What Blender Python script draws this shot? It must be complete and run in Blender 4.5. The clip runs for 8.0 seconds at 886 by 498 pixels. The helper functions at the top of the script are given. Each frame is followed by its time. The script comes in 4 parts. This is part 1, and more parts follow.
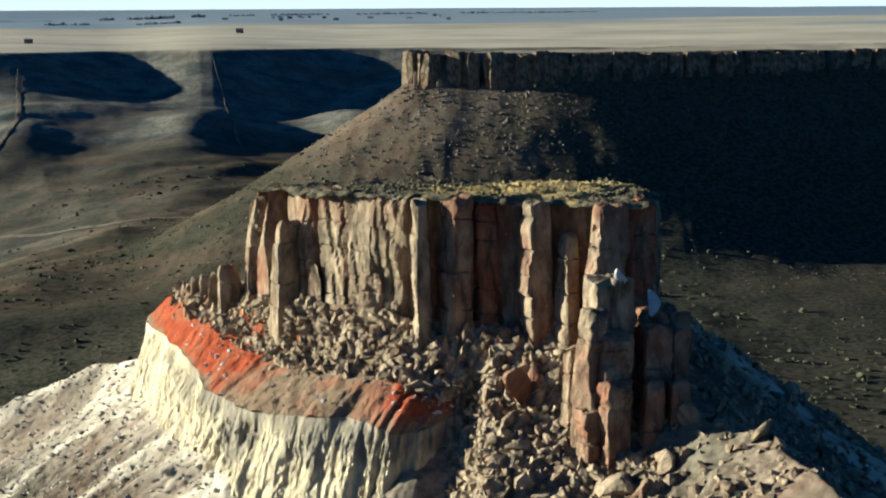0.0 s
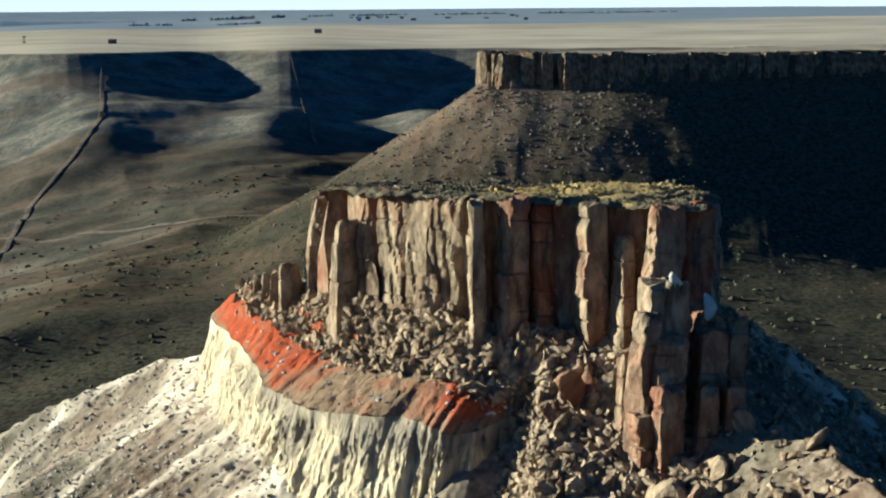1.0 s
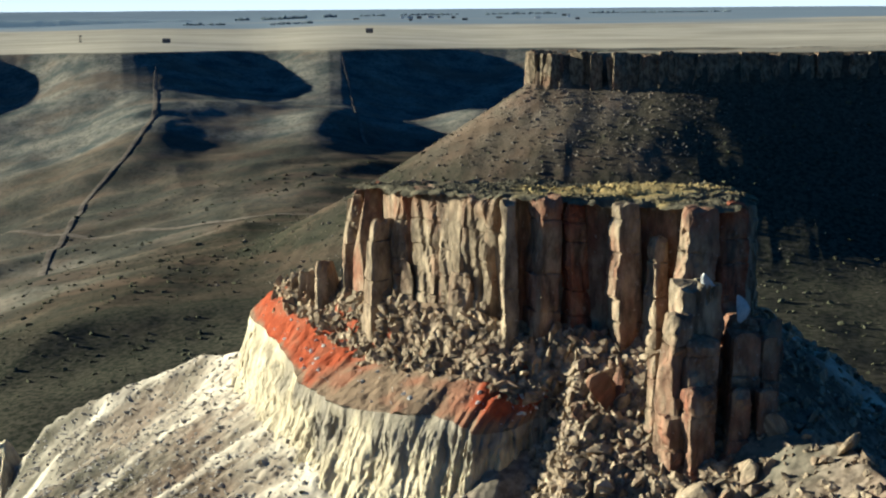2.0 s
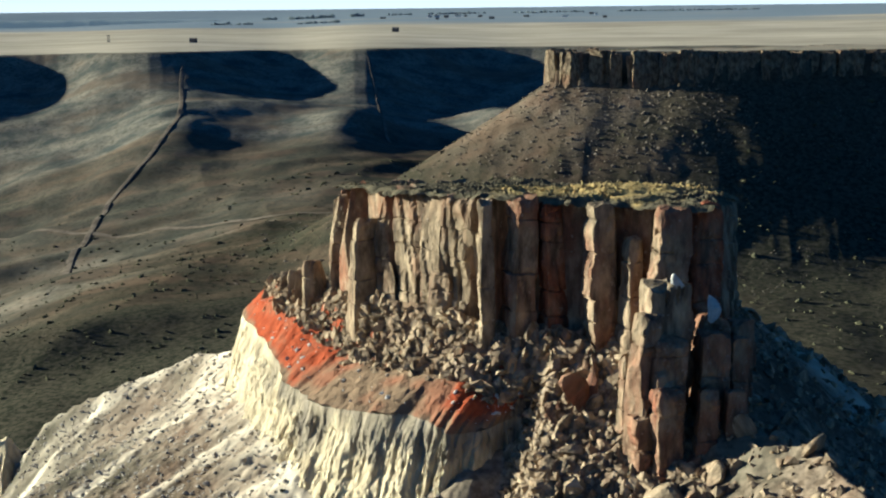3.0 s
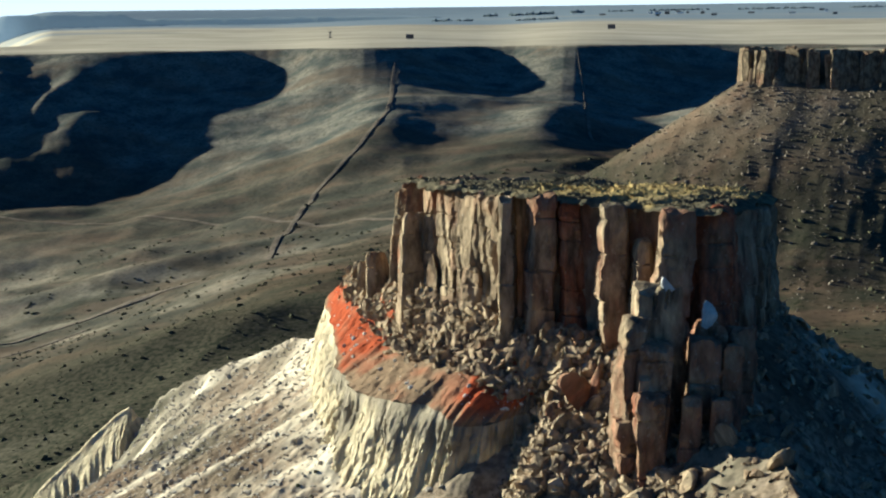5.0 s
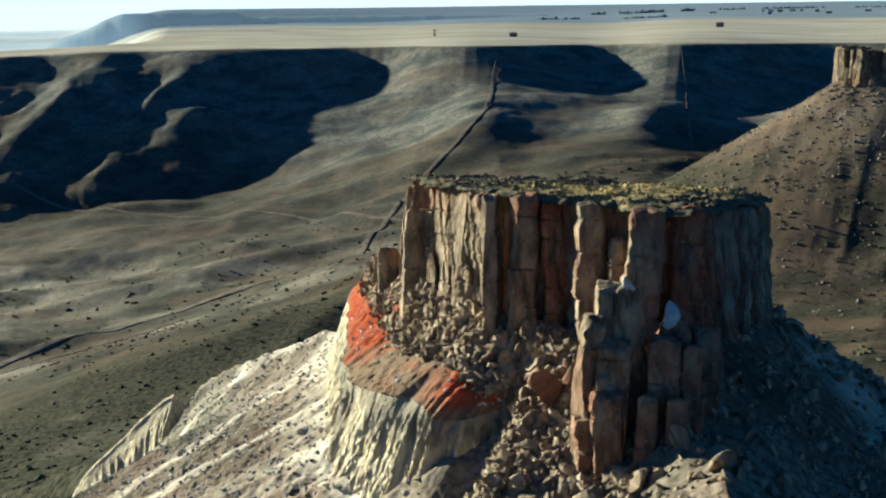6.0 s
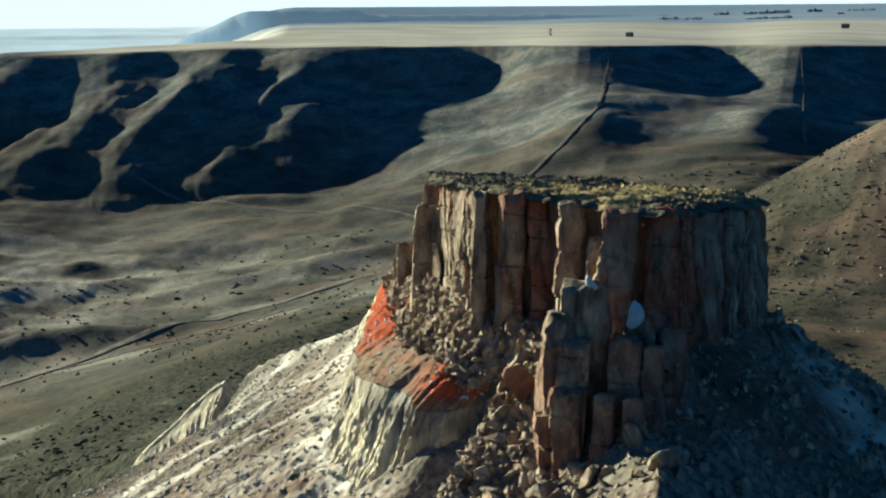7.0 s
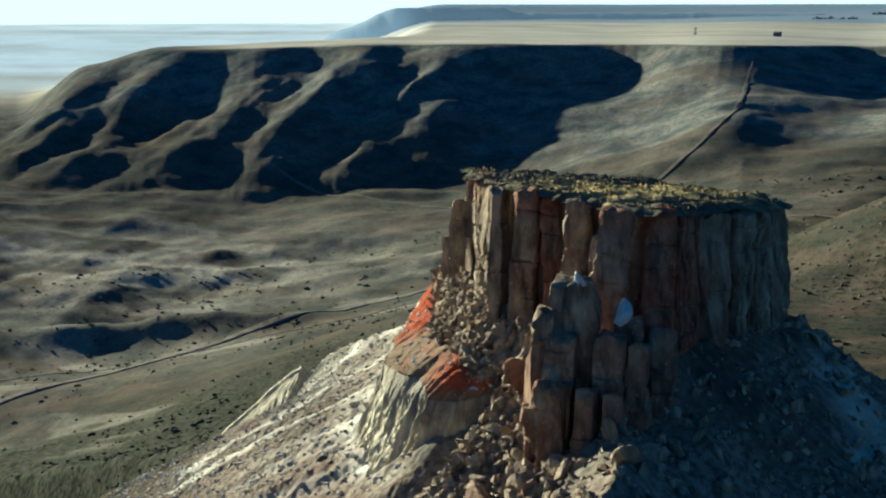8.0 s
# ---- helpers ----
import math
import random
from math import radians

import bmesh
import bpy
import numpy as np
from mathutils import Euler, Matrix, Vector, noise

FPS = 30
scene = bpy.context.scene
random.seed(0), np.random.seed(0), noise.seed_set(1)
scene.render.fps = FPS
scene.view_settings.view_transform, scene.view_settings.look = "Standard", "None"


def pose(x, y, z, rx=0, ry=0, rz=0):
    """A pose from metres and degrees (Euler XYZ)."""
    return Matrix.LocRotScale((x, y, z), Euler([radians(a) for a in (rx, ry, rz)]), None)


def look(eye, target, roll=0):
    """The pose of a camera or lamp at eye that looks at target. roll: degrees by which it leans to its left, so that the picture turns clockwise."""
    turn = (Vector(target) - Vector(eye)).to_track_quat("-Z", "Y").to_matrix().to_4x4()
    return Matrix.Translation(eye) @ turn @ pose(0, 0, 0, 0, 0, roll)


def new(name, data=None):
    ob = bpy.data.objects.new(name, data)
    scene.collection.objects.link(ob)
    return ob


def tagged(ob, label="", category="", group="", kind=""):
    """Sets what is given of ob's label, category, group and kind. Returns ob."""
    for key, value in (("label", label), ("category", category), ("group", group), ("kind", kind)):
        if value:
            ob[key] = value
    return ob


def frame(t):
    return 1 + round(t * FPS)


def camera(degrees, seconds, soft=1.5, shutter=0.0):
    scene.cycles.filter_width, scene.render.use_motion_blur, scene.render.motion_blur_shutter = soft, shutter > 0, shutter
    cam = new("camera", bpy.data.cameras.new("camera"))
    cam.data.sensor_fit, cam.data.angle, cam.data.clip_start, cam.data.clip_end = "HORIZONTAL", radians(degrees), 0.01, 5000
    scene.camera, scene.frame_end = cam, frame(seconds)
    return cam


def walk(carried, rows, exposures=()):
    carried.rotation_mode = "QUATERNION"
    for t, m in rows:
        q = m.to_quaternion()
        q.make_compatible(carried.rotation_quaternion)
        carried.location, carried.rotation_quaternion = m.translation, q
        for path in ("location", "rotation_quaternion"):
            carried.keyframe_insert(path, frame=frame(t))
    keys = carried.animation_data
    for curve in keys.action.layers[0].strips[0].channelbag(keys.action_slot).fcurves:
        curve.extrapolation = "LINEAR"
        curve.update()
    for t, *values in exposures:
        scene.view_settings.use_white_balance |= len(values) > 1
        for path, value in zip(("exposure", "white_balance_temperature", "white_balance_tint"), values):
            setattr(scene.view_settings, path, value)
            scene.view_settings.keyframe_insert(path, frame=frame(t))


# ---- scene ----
cam = camera(41.1, 8.0, soft=2.2)
PATH = [
    (0, (0.278, 0.052, 59.641), (0.198, 2.01, 59.242), -0.3),
    (0.5, (1.403, -0.04, 59.72), (1.257, 1.914, 59.321), -0.3),
    (1, (1.874, 0.18, 59.668), (1.667, 2.129, 59.27), -0.4),
    (1.5, (2.353, 0.264, 59.655), (2.081, 2.205, 59.257), -0.4),
    (2, (3.303, 0.382, 59.6), (3.012, 2.321, 59.202), -0.4),
    (3.5, (10.695, 1.34, 59.704), (10.298, 3.259, 59.304), -0.7),
    (4, (14.519, 1.874, 59.681), (14.038, 3.773, 59.282), -0.7),
    (4.5, (18.815, 2.56, 59.705), (18.244, 4.435, 59.304), -0.7),
    (5, (23.479, 3.481, 59.71), (22.789, 5.315, 59.309), -0.7),
    (6.5, (38.524, 7.671, 59.751), (37.592, 9.394, 59.349), -0.6),
    (7, (43.681, 9.459, 59.743), (42.653, 11.127, 59.341), -0.4),
    (7.5, (48.728, 11.624, 59.805), (47.602, 13.227, 59.401), -0.4),
    (8, (53.927, 13.56, 59.856), (52.703, 15.089, 59.451), -0.1),
]
walk(cam, [(t, look(eye, target, roll)) for t, eye, target, roll in PATH], [(0.0, 1.25, 5080, -1), (4.5, 1.33, 5160, -2), (8.0, 1.42, 4900, -8)])

# ---- world, sun ----
SUN_AZ, SUN_EL = 281.0, 9.4  # compass degrees (north is +y), degrees above the horizon
world = bpy.data.worlds.new("sky")
scene.world = world
world.use_nodes = True
wt = world.node_tree
sky = wt.nodes.new("ShaderNodeTexSky")
sky.sky_type, sky.sun_disc = "NISHITA", False
sky.sun_elevation, sky.sun_rotation = radians(SUN_EL), radians(SUN_AZ)
sky.air_density, sky.dust_density, sky.ozone_density = 0.9, 0.2, 7.0
background = wt.nodes["Background"]
background.inputs[1].default_value = 0.052
# a pale band of haze all round, low over the horizon
up = wt.nodes.new("ShaderNodeSeparateXYZ")
wt.links.new(wt.nodes.new("ShaderNodeTexCoord").outputs["Generated"], up.inputs[0])
band = wt.nodes.new("ShaderNodeMapRange")
band.interpolation_type = "SMOOTHSTEP"
for key, value in (("From Min", 0.0), ("From Max", 0.05), ("To Min", 1.0), ("To Max", 0.0)):
    band.inputs[key].default_value = value
wt.links.new(up.outputs[2], band.inputs[0])
hazed = wt.nodes.new("ShaderNodeMix")
hazed.data_type = "RGBA"
hazed.inputs[7].default_value = (8.2, 8.2, 8.1, 1)
for a, b in ((band.outputs[0], hazed.inputs[0]), (sky.outputs[0], hazed.inputs[6]), (hazed.outputs[2], background.inputs[0])):
    wt.links.new(a, b)
lamp = bpy.data.lights.new("sun", "SUN")
lamp.energy, lamp.angle, lamp.color = 7.4, radians(0.6), (1.0, 0.86, 0.66)
sun_to = Vector((math.sin(radians(SUN_AZ)) * math.cos(radians(SUN_EL)), math.cos(radians(SUN_AZ)) * math.cos(radians(SUN_EL)), math.sin(radians(SUN_EL))))
sun = new("sun", lamp)
sun.matrix_world = look(sun_to * 800, (0, 0, 0))


# ---- noise, on arrays ----
def lattice(ix, iy, seed):
    h = (ix.astype(np.int64) * 374761393 + iy.astype(np.int64) * 668265263 + seed * 974634777) & 0xFFFFFFFF
    h = ((h ^ (h >> 13)) * 1274126177) & 0xFFFFFFFF
    return ((h ^ (h >> 16)) & 0xFFFF) / 32767.5 - 1.0


def vnoise(x, y, seed=0):
    fx, fy = np.floor(x), np.floor(y)
    u, v = x - fx, y - fy
    u, v = u * u * u * (u * (6 * u - 15) + 10), v * v * v * (v * (6 * v - 15) + 10)
    ix, iy = fx.astype(np.int64), fy.astype(np.int64)
    a = lattice(ix, iy, seed) * (1 - u) + lattice(ix + 1, iy, seed) * u
    b = lattice(ix, iy + 1, seed) * (1 - u) + lattice(ix + 1, iy + 1, seed) * u
    return a * (1 - v) + b * v


def fbm(x, y, seed=0, octaves=4, gain=0.5):
    total, amp = np.zeros(np.broadcast(x, y).shape), 1.0
    for k in range(octaves):
        total += amp * vnoise(x * 2.03**k + 17.3 * k, y * 2.03**k - 9.1 * k, seed + k)
        amp *= gain
    return total


def ridged(x, y, seed=0, octaves=3):
    total, amp = np.zeros(np.broadcast(x, y).shape), 1.0
    for k in range(octaves):
        total += amp * (1 - 2 * np.abs(vnoise(x * 2.07**k + 5.7 * k, y * 2.07**k, seed + k)))
        amp *= 0.5
    return total


def sstep(a, b, x):
    t = np.clip((x - a) / (b - a), 0, 1)
    return t * t * (3 - 2 * t)


def smax(a, b, k):
    h = np.clip(0.5 + 0.5 * (a - b) / k, 0, 1)
    return b * (1 - h) + a * h + k * h * (1 - h)


def poly_dist(x, y, poly):
    """Distance to a polygon's outline, positive inside."""
    best, inside = np.full(x.shape, 1e18), np.zeros(x.shape, bool)
    for (ax, ay), (bx, by) in zip(poly, poly[1:] + poly[:1]):
        ex, ey = bx - ax, by - ay
        t = np.clip(((x - ax) * ex + (y - ay) * ey) / (ex * ex + ey * ey), 0, 1)
        best = np.minimum(best, (x - ax - t * ex) ** 2 + (y - ay - t * ey) ** 2)
        if by != ay:
            inside ^= ((ay > y) != (by > y)) & (x < ex * (y - ay) / (by - ay) + ax)
    return np.where(inside, 1, -1) * np.sqrt(best)


def line_dist(x, y, line):
    """Distance to a polyline, and the height that its points (x, y, z) give at the nearest place."""
    best, height = np.full(x.shape, 1e18), np.zeros(x.shape)
    for (ax, ay, az), (bx, by, bz) in zip(line, line[1:]):
        ex, ey = bx - ax, by - ay
        t = np.clip(((x - ax) * ex + (y - ay) * ey) / (ex * ex + ey * ey), 0, 1)
        d = (x - ax - t * ex) ** 2 + (y - ay - t * ey) ** 2
        height = np.where(d < best, az + t * (bz - az), height)
        best = np.minimum(best, d)
    return np.sqrt(best), height


# ---- plan of the land ----
CAP = [(-23.0, 113.0), (-13.6, 102.4), (-5.6, 96.8), (-3.0, 95.2), (3.2, 93.6), (9.2, 91.0), (12.6, 91.2), (13.6, 96.0), (15.0, 104.5), (14.4, 110.5), (7.0, 116.5), (-5.0, 121.0), (-16.0, 120.0)]
TERRACE = [(-40.0, 137.0), (-39.0, 130.0), (-30.5, 114.8), (-25.0, 104.8), (-20.5, 97.3), (-11.0, 91.0), (-6.4, 88.7), (-2.7, 90.0), (2.0, 94.0), (-22.0, 118.0), (-30.0, 137.0)]
MESA = [(-37.0, 561.0), (-12.0, 551.0), (20.0, 545.5), (44.0, 547.0), (76.0, 556.0), (123.0, 570.0), (165.0, 583.0), (240.0, 606.0), (420.0, 660.0), (420.0, 740.0), (160.0, 690.0), (20.0, 604.0), (-22.0, 580.0)]
RIM = [(-60.0, 1500.0), (-20.0, 1450.0), (0.0, 1560.0), (6.5, 1600.0), (12.6, 1470.0), (14.4, 1480.0), (16.8, 1590.0), (22.2, 1450.0), (24.6, 1470.0), (28.0, 1600.0), (33.0, 1590.0), (36.0, 1600.0), (38.5, 1690.0), (41.0, 1680.0), (43.0, 1770.0), (45.5, 1760.0), (47.5, 1850.0), (50.0, 1850.0), (52.0, 1930.0), (54.0, 1950.0), (57.0, 2000.0), (60.0, 2300.0), (64.0, 3000.0), (75.0, 5000.0)]  # the plateau's edge: degrees west of north, distance
WEST_RIDGE = [(-36.0, 128.0, 21.0), (-48.0, 137.0, 17.2), (-64.0, 138.5, 10.0), (-72.0, 139.6, 5.4), (-79.0, 141.5, -2.5), (-95.0, 147.0, -20.0), (-130.0, 154.0, -44.0), (-170.0, 160.0, -60.0)]
SPUR = [(12.5, 86.5, 31.0), (15.8, 80.5, 30.6), (18.6, 76.5, 31.3), (21.5, 66.0, 31.0), (24.0, 50.0, 24.0)]
KNOLLS = [
    (-500.0, 440.0, 12.0, 92.0, 15.0, 0.40), (-498.0, 596.0, 5.0, 80.0, 16.0, 0.45), (-590.0, 752.0, 4.0, 95.0, 38.0, 0.35), (-860.0, 690.0, 4.0, 95.0, 42.0, 0.5), (-670.0, 640.0, 3.0, 80.0, 30.0, 0.7),
    (-655.0, 480.0, 5.0, 80.0, 32.0, 0.5), (-575.0, 385.0, 5.0, 60.0, 24.0, 0.5), (-330.0, 420.0, 3.5, 60.0, 16.0, 0.6), (-420.0, 655.0, 7.0, 60.0, 20.0, 0.5),
    (-425.0, 1010.0, 20.0, 140.0, 58.0, -1.28), (-264.0, 1065.0, 17.0, 100.0, 42.0, -1.42), (-140.0, 1175.0, 15.0, 90.0, 46.0, -1.2), (-620.0, 1090.0, 10.0, 190.0, 70.0, -0.9), (-860.0, 960.0, 9.0, 220.0, 80.0, -0.6), (-250.0, 560.0, 5.0, 110.0, 34.0, 0.55), (-200.0, 400.0, 4.0, 90.0, 26.0, 0.6)]


def valley(x, y):
    w = np.maximum(-x, 0)
    z = -37 - 0.13 * w - 0.0003 * np.maximum(w - 200, 0) * np.clip(900 - y, 0, 800)
    z = z - 0.05 * np.maximum(300 - y, 0)
    return smax(z, np.full_like(z, -142.0), 30.0) + 205 * sstep(2000, 5100, np.hypot(x, y)) ** 1.3


SPURS = []
for b0, r0 in ((36.2, 1620.0), (41.0, 1690.0), (45.5, 1770.0), (50.0, 1860.0), (53.5, 1950.0)):  # ribs running down the western slope
    ends = [(math.radians(b0 + k), r) for k, r in ((0.0, r0), (1.6, r0 - 220), (4.4, r0 - 480))]
    SPURS.append([(-r * math.sin(a), r * math.cos(a), h) for (a, r), h in zip(ends, (10.0, 30.0, 20.0))])


def bearing(x, y):
    return np.degrees(np.arctan2(-x, y))


def rim_at(b):
    """The plateau edge's distance at a bearing, its corners rounded."""
    table = np.array(RIM)
    return sum(np.interp(b + k, table[:, 0], table[:, 1]) for k in (-1.2, -0.6, 0.0, 0.6, 1.2)) / 5


def plateau_dist(x, y):
    """Distance past the plateau's edge, positive on top."""
    d0 = np.hypot(x, y)
    wob = 7 * fbm(x / 120, y / 120, 21, 3) * sstep(2600, 1700, d0)
    return d0 - rim_at(bearing(x, y)) + wob


def cap_top(x, y):
    return 45.0 - 0.10 * (y - 92.0)


def ground_height(x, y):
    d0 = np.hypot(x, y)
    zv = valley(x, y)
    zv = zv + fbm(x / 130, y / 130, 3, 5, 0.42) * 4.5 * sstep(150, 420, d0) * (1 - sstep(1300, 2100, d0))
    zv = zv + ridged(x / 260 + 0.5 * y / 260, y / 110 - x / 300, 8, 2) * 3.5 * sstep(220, 500, d0) * sstep(-60, -200, x) * (1 - sstep(1300, 2000, d0))
    for kx, ky, h, rx, ry, a in KNOLLS:
        u, v = (x - kx) * math.cos(a) + (y - ky) * math.sin(a), -(x - kx) * math.sin(a) + (y - ky) * math.cos(a)
        zv = zv + h * np.exp(-((u / rx) ** 2) - (v / ry) ** 2)
    # hummocks on the valley floor
    rough = np.exp(-(((x + 690) / 230) ** 2) - ((y - 540) / 190) ** 2)
    zv = zv + rough * (ridged(x / 75 + 0.3 * y / 75, y / 60 - 0.4 * x / 60, 9, 3) * 1.0 + 1.0 * fbm(x / 22, y / 22, 10, 3))
    zv = zv + 50 * sstep(680, 1080, y + 0.3 * x) * sstep(8, 20, bearing(x, y)) * (1 - sstep(1500, 2100, d0))
    # the far plateau and its slopes
    dp, west = plateau_dist(x, y), bearing(x, y)
    edge = rim_at(west)
    rim = 60 - 0.0335 * np.minimum(edge, 2000) - 6 * sstep(40, 50, west) - 28 * sstep(50.5, 54.5, west) - 80 * sstep(54.0, 57.5, west)
    rise = np.clip(dp / 3300, 0, 1) * sstep(30, 4, west) + (0.15 * np.clip(dp / 1500, 0, 1) + 0.85 * sstep(3900, 4880, d0)) * sstep(4, 30, west)
    flat = rim + (60 - rim) * rise + fbm(x / 400, y / 400, 30, 3) * 1.0
    u = np.clip(-dp / (430 + 190 * sstep(32, 50, west)), 0, 1)
    fall = 1 - (1 - u) ** (2.0 - 0.5 * sstep(30, 40, west))
    lumps = sstep(33, 39, west)
    slope = rim + (zv - rim) * fall + (fbm(x / 170, y / 170, 41, 5, 0.45) * (2.5 + 8 * lumps) + lumps * ridged(x / 90 + 0.4 * y / 90, y / 140, 42, 3) * 4) * np.sin(np.pi * u)
    for line in SPURS:
        dl, hl = line_dist(x + 26 * vnoise(x / 80, y / 80, 43), y + 20 * vnoise(x / 60, y / 60, 44), line)
        slope = slope + hl * np.exp(-((dl / 58) ** 2)) * np.sin(np.pi * u) ** 0.6
    z = np.where(dp > 0, flat, slope)
    # the wide lowland to the west
    west_far = sstep(2000, 2700, d0) * sstep(38, 43, np.degrees(np.arctan2(-x, y)))
    z = z * (1 - west_far) + (-112 + 95 * sstep(2400, 4950, d0)) * west_far
    # the mesa behind
    dm = poly_dist(x, y, MESA) + 0.5 * fbm(x / 9, y / 9, 70, 2) + 2.5 * fbm(x / 45, y / 45, 71, 2)
    om = np.maximum(-dm, 0)
    cone = 27 + 5.0 * sstep(0, 240, x) - 0.70 * om + 0.00075 * om * om + ridged(x / 13, y / 80, 72, 2) * 0.28 * sstep(4, 40, om) + fbm(x / 5, y / 5, 73, 2) * 0.16
    cone = np.where(om > 430, -200, cone)
    z = smax(z, cone, 12.0)
    z = np.where(dm > 0.6, 39 + 0.6 * fbm(x / 30, y / 30, 74, 3) - 0.012 * np.clip(y - 540, -200, 0), z)
    # the near butte's cone
    db = np.maximum(-poly_dist(x, y, CAP), 0)
    steep = 0.74 - 0.16 * sstep(20, -40, x) * sstep(95, 125, y)
    body = 33.6 - steep * db + 0.0005 * db * db
    ang = np.arctan2(x - 0, y - 104)
    body = body + ridged(ang * 9, db / 60, 80, 3) * 1.3 * sstep(6, 40, db) + fbm(x / 6, y / 6, 81, 3) * 0.6 * sstep(1, 8, db) + fbm(x / 1.3, y / 1.3, 82, 2) * 0.14
    # west side: apron under the pale cliff, and the pale ridge
    dt = np.maximum(-poly_dist(x, y, TERRACE), 0)
    apron = 20.6 - 1.6 * sstep(116, 126, y) - 0.62 * dt + 4.2 * sstep(-17, -3, x) + fbm((0.96 * y - 0.29 * x) / 3.2, (0.96 * x + 0.29 * y) / 14, 83, 3) * 0.5 + fbm(x / 0.9, y / 0.9, 84, 3) * 0.15
    west = sstep(0.5, -3.0, x) * sstep(140, 128, y + 0.25 * (x + 40))
    body = body * (1 - west) + np.minimum(body, apron) * west
    dr, zr = line_dist(x, y, WEST_RIDGE)
    rills = ridged((0.96 * y - 0.29 * x) / 1.7, (0.96 * x + 0.29 * y) / 22, 85, 2) * 0.14 * sstep(1, 6, dr) + fbm(x / 1.1, y / 1.1, 88, 3) * 0.13
    ridge = zr - 0.62 * dr - rills * 0.8 - 0.15 * np.minimum(dr, 6) + fbm(x / 4, y / 4, 86, 2) * 0.3
    body = smax(body, ridge, 2.0)
    for gully, deep, wide in (([(-71.0, 139.5, 0.0), (-79.0, 134.6, 1.0), (-87.0, 129.5, 1.0), (-97.0, 123.0, 0.6)], 5.5, 4.2), ([(-65.5, 131.5, 0.0), (-72.5, 126.0, 1.0), (-80.0, 120.0, 0.6)], 3.2, 3.2)):
        dg, share = line_dist(x, y, gully)
        body = body - deep * share * np.exp(-((dg / wide) ** 2))
    ds, zs = line_dist(x, y, SPUR)
    spur = zs - 0.62 * ds - 0.012 * ds * ds + fbm(x / 2.2, y / 2.2, 87, 4) * 0.28
    body = smax(body, spur, 1.2)
    inside = poly_dist(x, y, TERRACE)
    body = np.where(inside > 0.5, np.minimum(body, 15.0), body)
    body = np.where(poly_dist(x, y, CAP) > 1.0, 31.0, body)
    near = d0 < 420
    z = np.where(near, smax(z, body, 8.0), z)
    return z


# ---- materials ----
def links(nt, pairs):
    for a, b in pairs:
        nt.links.new(a, b)


def shader(name, rough=0.9):
    m = bpy.data.materials.new(name)
    m.use_nodes = True
    b = m.node_tree.nodes["Principled BSDF"]
    b.inputs["Roughness"].default_value = rough
    b.inputs["Specular IOR Level"].default_value = 0.0
    return m, m.node_tree, b


def mixer(nt, fac, a, b):
    n = nt.nodes.new("ShaderNodeMix")
    n.data_type = "RGBA"
    for socket, v in ((n.inputs[0], fac), (n.inputs[6], a), (n.inputs[7], b)):
        if isinstance(v, bpy.types.NodeSocket):
            nt.links.new(v, socket)
        elif isinstance(v, tuple):
            socket.default_value = (*v, 1)
        else:
            socket.default_value = v
    return n.outputs[2]


def grain(nt, scale, low=0.35, high=0.65, detail=6, stretch=None, coord="Object", rough=0.6):
    c = nt.nodes.new("ShaderNodeTexCoord").outputs[coord]
    if stretch:
        mp = nt.nodes.new("ShaderNodeMapping")
        mp.inputs["Scale"].default_value = stretch
        nt.links.new(c, mp.inputs[0])
        c = mp.outputs[0]
    n = nt.nodes.new("ShaderNodeTexNoise")
    n.inputs["Scale"].default_value, n.inputs["Detail"].default_value, n.inputs["Roughness"].default_value = scale, detail, rough
    nt.links.new(c, n.inputs["Vector"])
    r = nt.nodes.new("ShaderNodeMapRange")
    r.inputs["From Min"].default_value, r.inputs["From Max"].default_value = low, high
    nt.links.new(n.outputs[0], r.inputs[0])
    return r.outputs[0]


def attr(nt, name):
    n = nt.nodes.new("ShaderNodeAttribute")
    n.attribute_name = name
    return n.outputs["Fac"]


def times(nt, a, b, op="MULTIPLY"):
    n = nt.nodes.new("ShaderNodeMath")
    n.operation, n.use_clamp = op, True
    for socket, v in zip(n.inputs, (a, b)):
        if isinstance(v, bpy.types.NodeSocket):
            nt.links.new(v, socket)
        else:
            socket.default_value = v
    return n.outputs[0]


def bumped(nt, bsdf, height, distance, strength=0.8):
    n = nt.nodes.new("ShaderNodeBump")
    n.inputs["Strength"].default_value, n.inputs["Distance"].default_value = strength, distance
    nt.links.new(height, n.inputs["Height"])
    nt.links.new(n.outputs[0], bsdf.inputs["Normal"])


def rnd(nt):
    return nt.nodes.new("ShaderNodeObjectInfo").outputs["Random"]


